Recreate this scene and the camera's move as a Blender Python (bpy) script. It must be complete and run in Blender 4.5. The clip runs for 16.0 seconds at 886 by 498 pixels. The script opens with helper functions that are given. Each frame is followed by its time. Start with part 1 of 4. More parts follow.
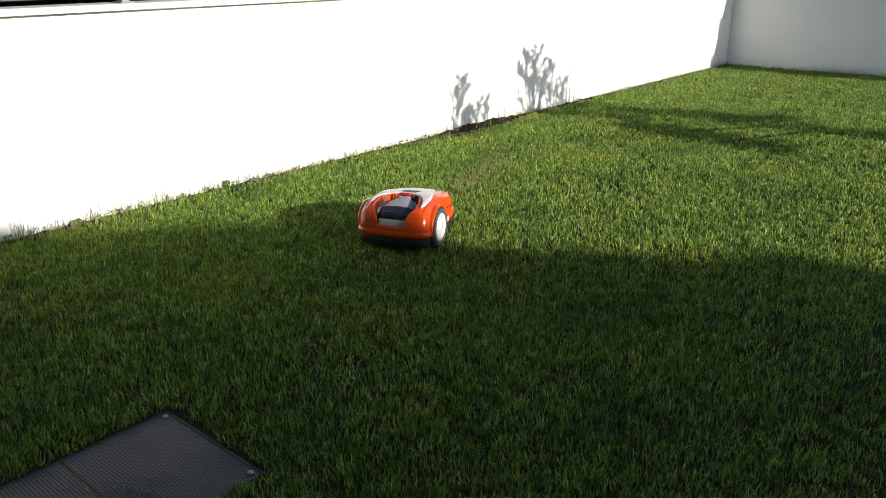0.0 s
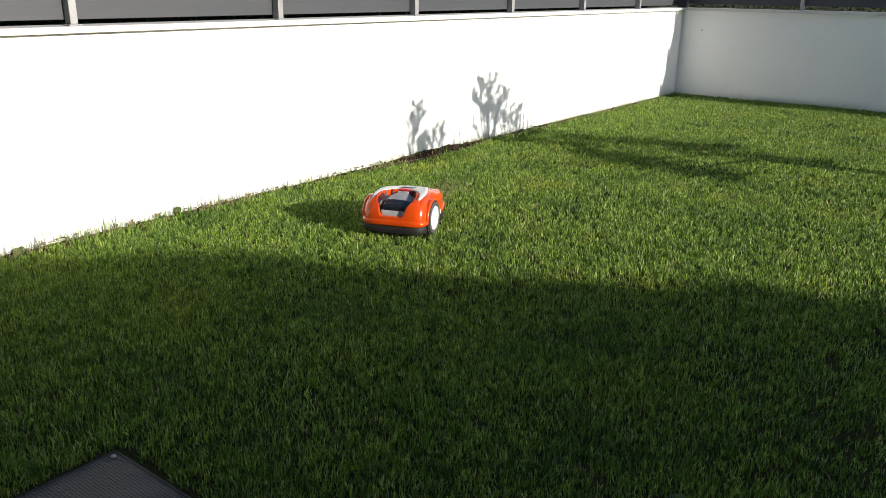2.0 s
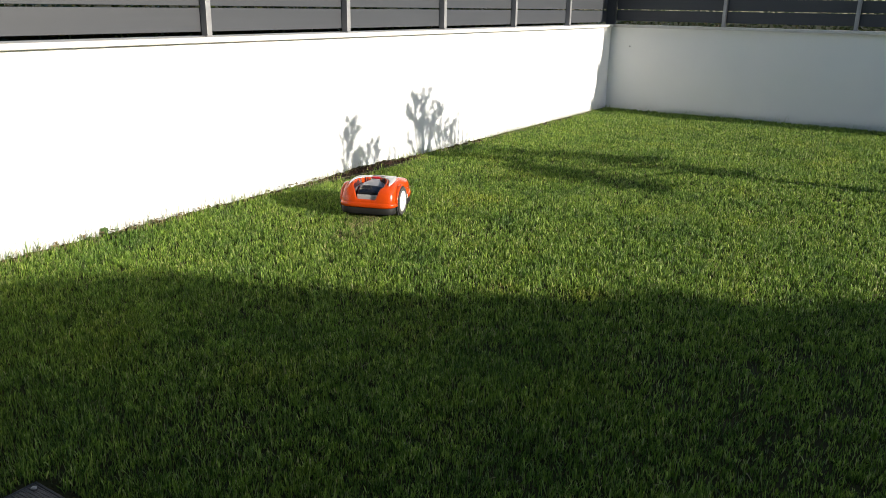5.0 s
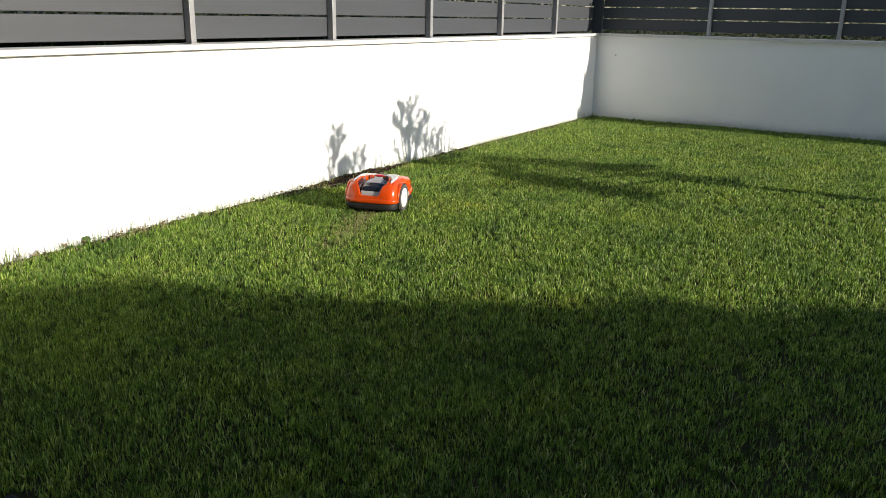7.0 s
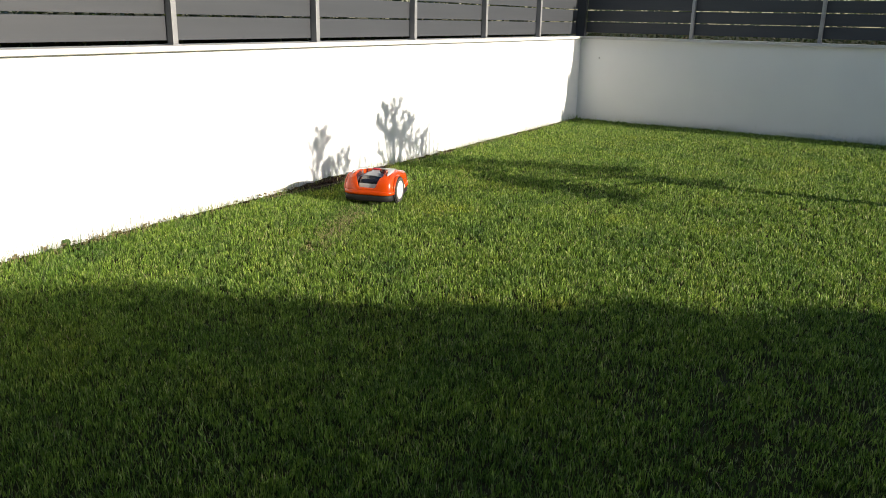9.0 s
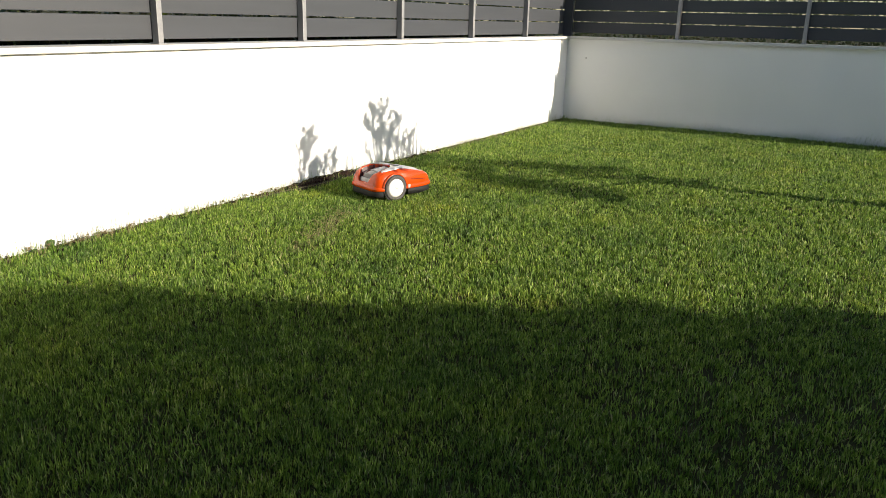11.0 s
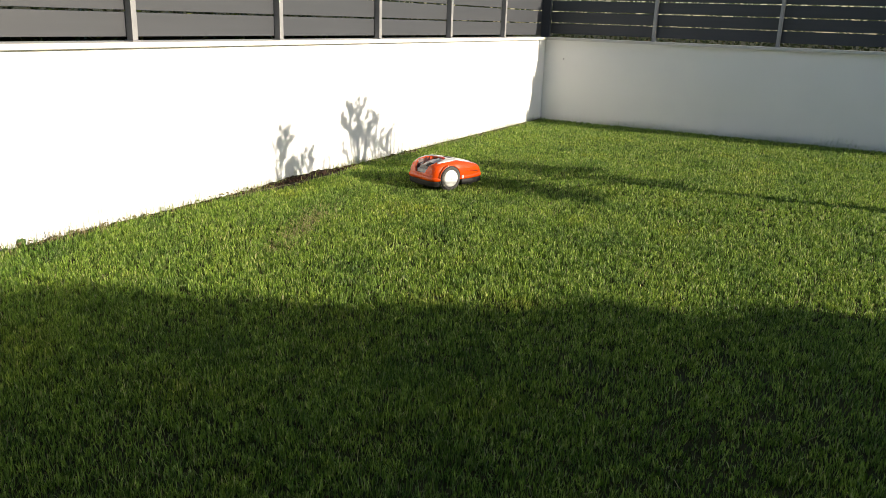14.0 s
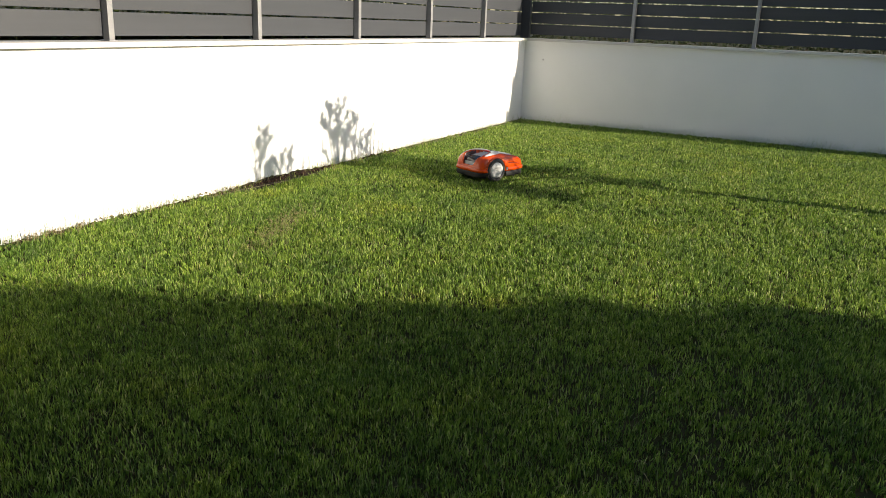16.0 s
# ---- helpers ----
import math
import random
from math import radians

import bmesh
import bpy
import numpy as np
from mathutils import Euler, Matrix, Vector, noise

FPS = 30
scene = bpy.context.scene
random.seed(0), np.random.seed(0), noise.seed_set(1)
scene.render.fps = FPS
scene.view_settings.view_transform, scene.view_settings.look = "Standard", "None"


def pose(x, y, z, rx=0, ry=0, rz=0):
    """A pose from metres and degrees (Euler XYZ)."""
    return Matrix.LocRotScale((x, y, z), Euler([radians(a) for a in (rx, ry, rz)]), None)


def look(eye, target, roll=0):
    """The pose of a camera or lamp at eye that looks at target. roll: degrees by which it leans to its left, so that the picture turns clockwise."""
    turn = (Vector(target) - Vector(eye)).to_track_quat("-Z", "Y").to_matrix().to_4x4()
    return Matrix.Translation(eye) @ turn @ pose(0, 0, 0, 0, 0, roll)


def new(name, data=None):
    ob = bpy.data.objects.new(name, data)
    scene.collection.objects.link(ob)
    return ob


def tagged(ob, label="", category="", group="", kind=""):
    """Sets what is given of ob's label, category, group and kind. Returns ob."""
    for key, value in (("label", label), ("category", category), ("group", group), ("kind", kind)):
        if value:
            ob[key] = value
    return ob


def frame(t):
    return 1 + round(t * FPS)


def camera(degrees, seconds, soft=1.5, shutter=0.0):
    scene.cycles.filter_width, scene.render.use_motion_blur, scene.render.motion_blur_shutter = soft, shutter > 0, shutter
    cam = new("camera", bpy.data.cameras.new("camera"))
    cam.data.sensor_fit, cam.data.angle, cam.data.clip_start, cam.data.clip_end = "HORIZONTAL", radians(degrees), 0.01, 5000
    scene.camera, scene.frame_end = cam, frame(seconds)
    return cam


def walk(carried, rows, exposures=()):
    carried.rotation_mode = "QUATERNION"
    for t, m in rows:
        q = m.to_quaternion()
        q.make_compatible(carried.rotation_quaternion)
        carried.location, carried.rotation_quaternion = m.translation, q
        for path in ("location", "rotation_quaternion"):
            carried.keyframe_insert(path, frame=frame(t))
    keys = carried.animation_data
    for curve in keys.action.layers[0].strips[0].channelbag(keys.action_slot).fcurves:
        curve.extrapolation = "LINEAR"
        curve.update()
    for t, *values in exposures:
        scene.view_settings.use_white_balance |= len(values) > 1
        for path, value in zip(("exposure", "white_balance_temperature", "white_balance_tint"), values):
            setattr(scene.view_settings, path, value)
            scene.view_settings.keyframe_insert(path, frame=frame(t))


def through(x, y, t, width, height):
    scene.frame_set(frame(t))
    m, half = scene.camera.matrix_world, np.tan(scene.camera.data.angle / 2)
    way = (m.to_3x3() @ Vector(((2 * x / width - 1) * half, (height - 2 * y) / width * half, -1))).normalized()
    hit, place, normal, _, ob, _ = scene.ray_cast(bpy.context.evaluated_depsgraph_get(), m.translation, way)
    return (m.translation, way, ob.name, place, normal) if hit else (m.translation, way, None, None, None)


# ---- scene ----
cam = camera(59.4, 16.0, soft=0.85)
PATH = [
    (0, (-11.068, -4.347, 1.41), (-9.657, -3.112, 0.715), -0.4),
    (0.5, (-11.068, -4.338, 1.414), (-9.635, -3.122, 0.731), 0.1),
    (1, (-11.06, -4.341, 1.423), (-9.611, -3.137, 0.749), 0.4),
    (1.5, (-11.055, -4.325, 1.425), (-9.588, -3.138, 0.763), 0.4),
    (2, (-11.056, -4.301, 1.421), (-9.552, -3.147, 0.784), 0.7),
    (2.5, (-11.061, -4.299, 1.425), (-9.529, -3.18, 0.793), 1.0),
    (3, (-11.065, -4.305, 1.434), (-9.523, -3.194, 0.812), 1.1),
    (3.5, (-11.057, -4.31, 1.429), (-9.498, -3.218, 0.815), 1.1),
    (4, (-11.051, -4.317, 1.432), (-9.471, -3.256, 0.817), 1.0),
    (6.5, (-11.026, -4.368, 1.428), (-9.411, -3.342, 0.846), 0.9),
    (7, (-11.02, -4.349, 1.422), (-9.398, -3.331, 0.844), 1.0),
    (7.5, (-11.021, -4.352, 1.43), (-9.394, -3.341, 0.856), 1.1),
    (8, (-11.011, -4.342, 1.42), (-9.377, -3.34, 0.849), 1.1),
    (8.5, (-11.008, -4.342, 1.416), (-9.369, -3.349, 0.845), 1.2),
    (9, (-11.006, -4.343, 1.416), (-9.362, -3.357, 0.845), 1.2),
    (11.5, (-11.001, -4.339, 1.417), (-9.336, -3.391, 0.845), 1.6),
    (12, (-10.997, -4.343, 1.427), (-9.326, -3.404, 0.854), 1.8),
    (12.5, (-10.996, -4.341, 1.422), (-9.323, -3.406, 0.85), 1.8),
    (13, (-11.002, -4.345, 1.424), (-9.328, -3.413, 0.852), 1.8),
    (13.5, (-11.0, -4.342, 1.419), (-9.319, -3.421, 0.848), 1.9),
    (14, (-11.0, -4.355, 1.423), (-9.313, -3.445, 0.852), 2.0),
    (14.5, (-11.002, -4.374, 1.426), (-9.311, -3.471, 0.855), 2.0),
    (15, (-10.997, -4.354, 1.42), (-9.297, -3.467, 0.851), 2.1),
    (15.5, (-10.996, -4.366, 1.419), (-9.294, -3.483, 0.85), 2.2),
    (16, (-11.012, -4.399, 1.424), (-9.304, -3.527, 0.856), 2.2),
]
walk(cam, [(t, look(eye, target, roll)) for t, eye, target, roll in PATH],
     exposures=[(0.0, 0.59, 6020, 10), (2.5, 0.60, 6040, 10), (8.0, 0.55, 6170, 10), (11.5, 0.70, 6450, 10), (16.0, 0.74, 6620, 10)])

# ---- sun, sky ----
# the way to the sun, per metre of height: a little beyond the end wall, mostly across the garden
SUN_X, SUN_Y = 0.31, -3.3
to_sun = Vector((SUN_X, SUN_Y, 1.0)).normalized()
elevation = math.asin(to_sun.z)

world = bpy.data.worlds.new("sky")
scene.world = world
world.use_nodes = True
wn = world.node_tree
sky = wn.nodes.new("ShaderNodeTexSky")
sky.sky_type, sky.sun_disc = "NISHITA", False
sky.sun_elevation, sky.sun_rotation = elevation, math.atan2(to_sun.x, to_sun.y)
sky.altitude, sky.air_density, sky.dust_density = 200, 1.0, 1.0
wn.links.new(sky.outputs[0], wn.nodes["Background"].inputs[0])
wn.nodes["Background"].inputs[1].default_value = 0.118

lamp = bpy.data.lights.new("sun", "SUN")
lamp.energy, lamp.angle, lamp.color = 5.0, radians(0.4), (1.0, 0.885, 0.725)
sun = new("sun", lamp)
sun.matrix_world = look(to_sun * 40, (0, 0, 0))


# ---- materials ----
def material(name, base, rough=0.6, metal=0.0, spec=0.5):
    m = bpy.data.materials.new(name)
    m.use_nodes = True
    b = m.node_tree.nodes["Principled BSDF"]
    b.inputs["Base Color"].default_value = (*base, 1)
    b.inputs["Roughness"].default_value = rough
    b.inputs["Metallic"].default_value = metal
    b.inputs["Specular IOR Level"].default_value = spec
    return m


def node(m, kind, **inputs):
    n = m.node_tree.nodes.new(kind)
    for key, value in inputs.items():
        n.inputs[key].default_value = value
    return n


def bsdf(m):
    return m.node_tree.nodes["Principled BSDF"]


def noise_tex(m, scale, detail=4.0, rough=0.55, where="Object", stretch=None):
    tc = node(m, "ShaderNodeTexCoord")
    n = node(m, "ShaderNodeTexNoise", Scale=scale, Detail=detail, Roughness=rough)
    src = tc.outputs[where]
    if stretch:
        mp = node(m, "ShaderNodeMapping")
        mp.inputs["Scale"].default_value = stretch
        m.node_tree.links.new(src, mp.inputs["Vector"])
        src = mp.outputs[0]
    m.node_tree.links.new(src, n.inputs["Vector"])
    return n


def ramp(m, source, stops):
    r = node(m, "ShaderNodeValToRGB")
    els = r.color_ramp.elements
    while len(els) < len(stops):
        els.new(0.5)
    for e, (p, c) in zip(els, stops):
        e.position, e.color = p, (*c, 1)
    m.node_tree.links.new(source, r.inputs[0])
    return r


def blend(m, factor, a, b, mode="MIX"):
    x = m.node_tree.nodes.new("ShaderNodeMix")
    x.data_type, x.blend_type = "RGBA", mode
    for source, slot in ((factor, 0), (a, 6), (b, 7)):
        if isinstance(source, (int, float)):
            x.inputs[slot].default_value = source
        elif isinstance(source, tuple):
            x.inputs[slot].default_value = (*source, 1)
        else:
            m.node_tree.links.new(source, x.inputs[slot])
    return x.outputs[2]


def base_from(m, socket):
    m.node_tree.links.new(socket, bsdf(m).inputs["Base Color"])


def bump(m, socket, strength, distance):
    b = node(m, "ShaderNodeBump", Strength=strength, Distance=distance)
    m.node_tree.links.new(socket, b.inputs["Height"])
    m.node_tree.links.new(b.outputs[0], bsdf(m).inputs["Normal"])


def varied(name, c1, c2, scale, rough=0.6, fine=0, relief=0.0, metal=0.0, spec=0.5, c3=None, stretch=None):
    """A surface that wanders between two colours, with finer grain and relief."""
    m = material(name, c1, rough, metal, spec)
    n = noise_tex(m, scale, 5, 0.6, stretch=stretch)
    col = ramp(m, n.outputs[0], [(0.32, c1), (0.68, c2)]).outputs[0]
    if fine:
        f = noise_tex(m, fine, 3, 0.6)
        g = ramp(m, f.outputs[0], [(0.35, (0.84, 0.84, 0.84)), (0.65, (1, 1, 1))])
        col = blend(m, 1.0, col, g.outputs[0], "MULTIPLY")
        if relief:
            bump(m, f.outputs[0], 0.5, relief)
        rr = node(m, "ShaderNodeMapRange")
        rr.inputs[3].default_value, rr.inputs[4].default_value = max(0.05, rough - 0.1), min(1, rough + 0.1)
        m.node_tree.links.new(f.outputs[0], rr.inputs[0])
        m.node_tree.links.new(rr.outputs[0], bsdf(m).inputs["Roughness"])
    base_from(m, col)
    return m


def leafy(name, stops, patch, patch_scale, through=0.3, rough=0.45, spec=0.5, tuft=None):
    """Blades and leaves: each its own tone, drifting in patches, letting some light through."""
    m = material(name, stops[0][1], rough, 0, spec)
    geo = node(m, "ShaderNodeNewGeometry")
    col = ramp(m, geo.outputs["Random Per Island"], stops).outputs[0]
    n = noise_tex(m, patch_scale, 3, 0.55)
    p = ramp(m, n.outputs[0], patch).outputs[0]
    col = blend(m, 1.0, col, p, "MULTIPLY")
    if tuft:
        t = noise_tex(m, tuft, 2, 0.5)
        col = blend(m, 1.0, col, ramp(m, t.outputs[0], [(0.34, (0.60, 0.64, 0.56)), (0.50, (0.98, 1.0, 1.0)), (0.66, (1.36, 1.28, 1.18))]).outputs[0], "MULTIPLY")
    base_from(m, col)
    tr = node(m, "ShaderNodeBsdfTranslucent")
    m.node_tree.links.new(col, tr.inputs[0])
    mx = node(m, "ShaderNodeMixShader")
    mx.inputs[0].default_value = through
    out = m.node_tree.nodes["Material Output"]
    m.node_tree.links.new(bsdf(m).outputs[0], mx.inputs[1])
    m.node_tree.links.new(tr.outputs[0], mx.inputs[2])
    m.node_tree.links.new(mx.outputs[0], out.inputs[0])
    return m


RENDER_WHITE = varied("white_render", (0.87, 0.87, 0.86), (0.82, 0.825, 0.82), 1.3, 0.85, 220, 0.0015, spec=0.2)
COPING_WHITE = varied("coping_stone", (0.66, 0.65, 0.62), (0.56, 0.55, 0.52), 5, 0.7, 90, 0.001, spec=0.3)
SLAT_GREY = varied("anthracite_slat", (0.056, 0.060, 0.068), (0.049, 0.053, 0.060), 3, 0.5, 160, 0.0002, spec=0.4, stretch=(0.3, 0.3, 6))
POST_GREY = varied("aluminium_post", (0.36, 0.36, 0.36), (0.31, 0.31, 0.315), 6, 0.4, 120, 0.0002, metal=0.35)
# earth brown, toned down further to carry shrub shade at the wall foot
SOIL = varied("soil", (0.012, 0.009, 0.006), (0.034, 0.024, 0.016), 9, 0.95, 60, 0.01, spec=0.1)
THATCH = varied("thatch_ground", (0.034, 0.033, 0.011), (0.058, 0.053, 0.021), 5, 0.95, 80, 0.01, spec=0.1)
CLOD = varied("soil_clod", (0.012, 0.008, 0.006), (0.060, 0.036, 0.025), 2.5, 0.95, 120, 0.003, spec=0.1)
GRASS = leafy("grass", [(0.0, (0.050, 0.094, 0.013)), (0.25, (0.124, 0.214, 0.022)), (0.6, (0.220, 0.345, 0.044)), (0.90, (0.36, 0.47, 0.090)), (1.0, (0.46, 0.45, 0.21))],
              [(0.30, (0.58, 0.68, 0.72)), (0.47, (0.95, 0.97, 1.0)), (0.60, (1.02, 1.0, 1.0)), (0.74, (1.28, 1.10, 0.95))], 1.9, 0.36, 0.54, 0.55, tuft=24)
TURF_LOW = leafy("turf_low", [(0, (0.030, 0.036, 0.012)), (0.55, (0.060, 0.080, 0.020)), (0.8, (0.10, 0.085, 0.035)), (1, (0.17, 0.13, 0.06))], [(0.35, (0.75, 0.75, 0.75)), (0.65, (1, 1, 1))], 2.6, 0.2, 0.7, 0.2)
WEED = leafy("weed_leaf", [(0, (0.05, 0.10, 0.02)), (1, (0.12, 0.17, 0.04))], [(0.3, (0.85, 0.85, 0.85)), (0.7, (1, 1, 1))], 4, 0.25)
HEDGE = leafy("hedge_leaf", [(0, (0.035, 0.06, 0.012)), (0.6, (0.09, 0.13, 0.03)), (0.92, (0.2, 0.2, 0.06)), (1, (0.3, 0.22, 0.12))], [(0.3, (0.6, 0.6, 0.6)), (0.7, (1.1, 1.1, 1.0))], 3, 0.25)
BARK = varied("bark", (0.10, 0.075, 0.05), (0.17, 0.13, 0.09), 14, 0.9, 70, 0.004, spec=0.1)
TWIG_DARK = varied("hedge_wood", (0.02, 0.022, 0.012), (0.04, 0.04, 0.02), 5, 0.95, 60, 0.01, spec=0.1)
PLATE = varied("dark_plate", (0.036, 0.038, 0.044), (0.072, 0.071, 0.074), 6, 0.42, 150, 0.0006, spec=0.5)
HOLE_SHADE = material("hole_shade", (0.006, 0.006, 0.006), 0.9)
BOLT = varied("zinc_bolt", (0.5, 0.48, 0.44), (0.35, 0.34, 0.32), 60, 0.5, 300, 0.0003, metal=0.5)
WIRE = varied("pale_wire", (0.17, 0.14, 0.08), (0.10, 0.09, 0.05), 8, 0.7, 60, 0.0005)
DRY_GRASS = varied("dry_stalk", (0.14, 0.115, 0.055), (0.30, 0.25, 0.12), 25, 0.8)
DEAD_LEAF = varied("dead_leaf", (0.10, 0.075, 0.035), (0.22, 0.17, 0.085), 30, 0.8)
GRIT = varied("dark_grit", (0.035, 0.032, 0.028), (0.20, 0.19, 0.17), 90, 0.45)
STRAW = varied("dry_straw", (0.33, 0.28, 0.12), (0.22, 0.185, 0.08), 20, 0.8)
ORANGE = varied("orange_plastic", (0.62, 0.066, 0.003), (0.57, 0.057, 0.003), 5, 0.20, 500, 0.0001, spec=0.42)
SILVER = varied("silver_plastic", (0.52, 0.51, 0.50), (0.46, 0.455, 0.45), 6, 0.33, 400, 0.0001)
LID_GREY = varied("lid_grey", (0.30, 0.30, 0.315), (0.26, 0.26, 0.275), 6, 0.22, 400, 0.0001)
PANEL_GREY = varied("panel_grey", (0.42, 0.42, 0.41), (0.36, 0.36, 0.36), 8, 0.35, 300, 0.0001)
DARK_RED = varied("dark_red_plastic", (0.05, 0.007, 0.007), (0.035, 0.006, 0.006), 8, 0.4, 300, 0.0001)
RED = varied("red_button", (0.55, 0.02, 0.03), (0.5, 0.016, 0.025), 10, 0.35)
BLACK = varied("black_plastic", (0.020, 0.020, 0.021), (0.034, 0.034, 0.034), 9, 0.55, 300, 0.0003)
GREY_BLACK = varied("skirt_plastic", (0.012, 0.012, 0.013), (0.022, 0.021, 0.020), 9, 0.65, 260, 0.0004, spec=0.25)
RUBBER = varied("tyre_rubber", (0.055, 0.053, 0.051), (0.085, 0.080, 0.074), 14, 0.75, 250, 0.0006)
WHEEL_WHITE = varied("white_wheel_cover", (0.78, 0.78, 0.77), (0.70, 0.70, 0.68), 12, 0.4, 300, 0.0001)
SCREEN = varied("dark_screen", (0.008, 0.009, 0.013), (0.012, 0.013, 0.018), 12, 0.10, spec=0.6)
NEIGHBOUR = varied("house_render", (0.36, 0.32, 0.27), (0.30, 0.27, 0.23), 2, 0.9, 90, 0.002)
ROOF_TILE = varied("roof_tile", (0.30, 0.11, 0.06), (0.22, 0.085, 0.05), 4, 0.8, 60, 0.004)


# ---- building blocks ----
def part(name, bm, mat, parent=None, label="", smooth=False, kind=""):
    me = bpy.data.meshes.new(name)
    bmesh.ops.recalc_face_normals(bm, faces=bm.faces)
    if smooth:
        for f in bm.faces:
            f.smooth = True
    bm.to_mesh(me)
    bm.free()
    me.materials.append(mat)
    ob = new(name, me)
    if parent:
        ob.parent = parent
    return tagged(ob, label, kind=kind)


def box(bm, x0, x1, y0, y1, z0, z1, bevel=0.0, seg=1):
    """An axis-aligned block, its edges rounded."""
    r = bmesh.ops.create_cube(bm, size=1, matrix=Matrix.Translation(((x0 + x1) / 2, (y0 + y1) / 2, (z0 + z1) / 2)) @ Matrix.Diagonal((x1 - x0, y1 - y0, z1 - z0, 1)))
    if bevel:
        edges = list({e for v in r["verts"] for e in v.link_edges})
        bmesh.ops.bevel(bm, geom=edges, offset=bevel, segments=seg, affect="EDGES", profile=0.5)
    return bm


def block(*a, **k):
    return box(bmesh.new(), *a, **k)


def tube(bm, points, radii, sides=7):
    """A round stem through points, its radius changing along it, closed at both ends."""
    rings = []
    for i, p in enumerate(points):
        p = Vector(p)
        d = (Vector(points[min(i + 1, len(points) - 1)]) - Vector(points[max(i - 1, 0)])).normalized()
        u = d.orthogonal().normalized()
        w = d.cross(u)
        rings.append([bm.verts.new(p + radii[i] * (math.cos(a) * u + math.sin(a) * w)) for a in [2 * math.pi * k / sides for k in range(sides)]])
    for a, b in zip(rings, rings[1:]):
        for k in range(sides):
            bm.faces.new((a[k], a[(k + 1) % sides], b[(k + 1) % sides], b[k]))
    bm.faces.new(rings[0][::-1])
    bm.faces.new(rings[-1])
    return bm


def lathe(profile, steps=40, axis="y"):
    """Turns (radius, along) pairs about an axis; ends close where the radius is 0."""
    bm = bmesh.new()
    rings = []
    for r, h in profile:
        if r == 0:
            rings.append([bm.verts.new((0, h, 0) if axis == "y" else (0, 0, h))])
        else:
            ring = []
            for k in range(steps):
                a = 2 * math.pi * k / steps
                ring.append(bm.verts.new((r * math.cos(a), h, r * math.sin(a)) if axis == "y" else (r * math.cos(a), r * math.sin(a), h)))
            rings.append(ring)
    for a, b in zip(rings, rings[1:]):
        for k in range(steps):
            q = [a[k % len(a)], a[(k + 1) % len(a)], b[(k + 1) % len(b)], b[k % len(b)]]
            q = list(dict.fromkeys(q))
            if len(q) > 2:
                bm.faces.new(q)
    return bm


def mesh_of(name, verts, faces_flat, sizes, mat):
    """One mesh from number arrays: corners, and faces of the given sizes."""
    me = bpy.data.meshes.new(name)
    me.vertices.add(len(verts))
    me.vertices.foreach_set("co", np.ascontiguousarray(verts, dtype=np.float32).ravel())
    me.loops.add(len(faces_flat))
    me.loops.foreach_set("vertex_index", np.ascontiguousarray(faces_flat, dtype=np.int32))
    me.polygons.add(len(sizes))
    starts = np.concatenate(([0], np.cumsum(sizes)[:-1])).astype(np.int32)
    me.polygons.foreach_set("loop_start", starts)
    me.update(calc_edges=True)
    me.materials.append(mat)
    return me


def blades(name, x, y, z, height, width, lean, heading, turn, mat, rng):
    """Grass blades: a bent, tapering strip with a pointed tip for each root."""
    n = len(x)
    dx, dy = np.cos(heading), np.sin(heading)
    wx, wy = np.cos(turn), np.sin(turn)
    v = np.zeros((n, 5, 3), np.float32)
    mid, tip = 0.78, 1.0
    for i, (s, u, w) in enumerate(((-1, 0, 1.0), (1, 0, 1.0), (1, mid, 0.92), (-1, mid, 0.92), (0, tip, 0))):
        out = height * lean * (u ** 1.8)
        v[:, i, 0] = x + dx * out + s * wx * width * w / 2
        v[:, i, 1] = y + dy * out + s * wy * width * w / 2
        v[:, i, 2] = z + height * u * np.sqrt(np.maximum(0.1, 1 - (lean * u * 0.7) ** 2))
    base = (np.arange(n, dtype=np.int32) * 5)[:, None]
    flat = (base + np.array([0, 1, 2, 3, 3, 2, 4], np.int32)[None, :]).ravel()
    sizes = np.tile(np.array([4, 3], np.int32), n)
    return mesh_of(name, v.reshape(-1, 3), flat, sizes, mat)


def value_noise(x, y, scale, seed):
    """Smooth noise from 0 to 1 over the plan."""
    g = np.random.default_rng(seed).random((64, 64))
    u, v = x * scale + 31.7, y * scale + 17.3
    i, j = np.floor(u).astype(int), np.floor(v).astype(int)
    fu, fv = u - i, v - j
    fu, fv = fu * fu * (3 - 2 * fu), fv * fv * (3 - 2 * fv)
    a, b = g[i % 64, j % 64], g[(i + 1) % 64, j % 64]
    c, d = g[i % 64, (j + 1) % 64], g[(i + 1) % 64, (j + 1) % 64]
    return (a * (1 - fu) + b * fu) * (1 - fv) + (c * (1 - fu) + d * fu) * fv


# ---- ground and walls ----
WALL_H, COPE = 1.2, 0.036
WEST, SOUTH = -17.0, -10.5

bm = bmesh.new()
bmesh.ops.create_grid(bm, x_segments=40, y_segments=40, size=400)
tagged(part("ground", bm, THATCH), "dark soil and thatch under a lawn", "ground", kind="structure")


def garden_wall(name, x0, x1, y0, y1, label):
    return tagged(part(name, block(x0, x1, y0, y1, -0.2, WALL_H - COPE), RENDER_WHITE), label, "wall", kind="structure")


wall_north = garden_wall("wall_north", WEST, 0.2, 0.0, 0.2, "long white rendered garden wall in full sun")
wall_east = garden_wall("wall_east", 0.0, 0.2, SOUTH, -0.001, "white rendered garden wall in shade across the end")
garden_wall("wall_south", WEST, -0.001, SOUTH - 0.2, SOUTH, "plain white rendered garden wall")
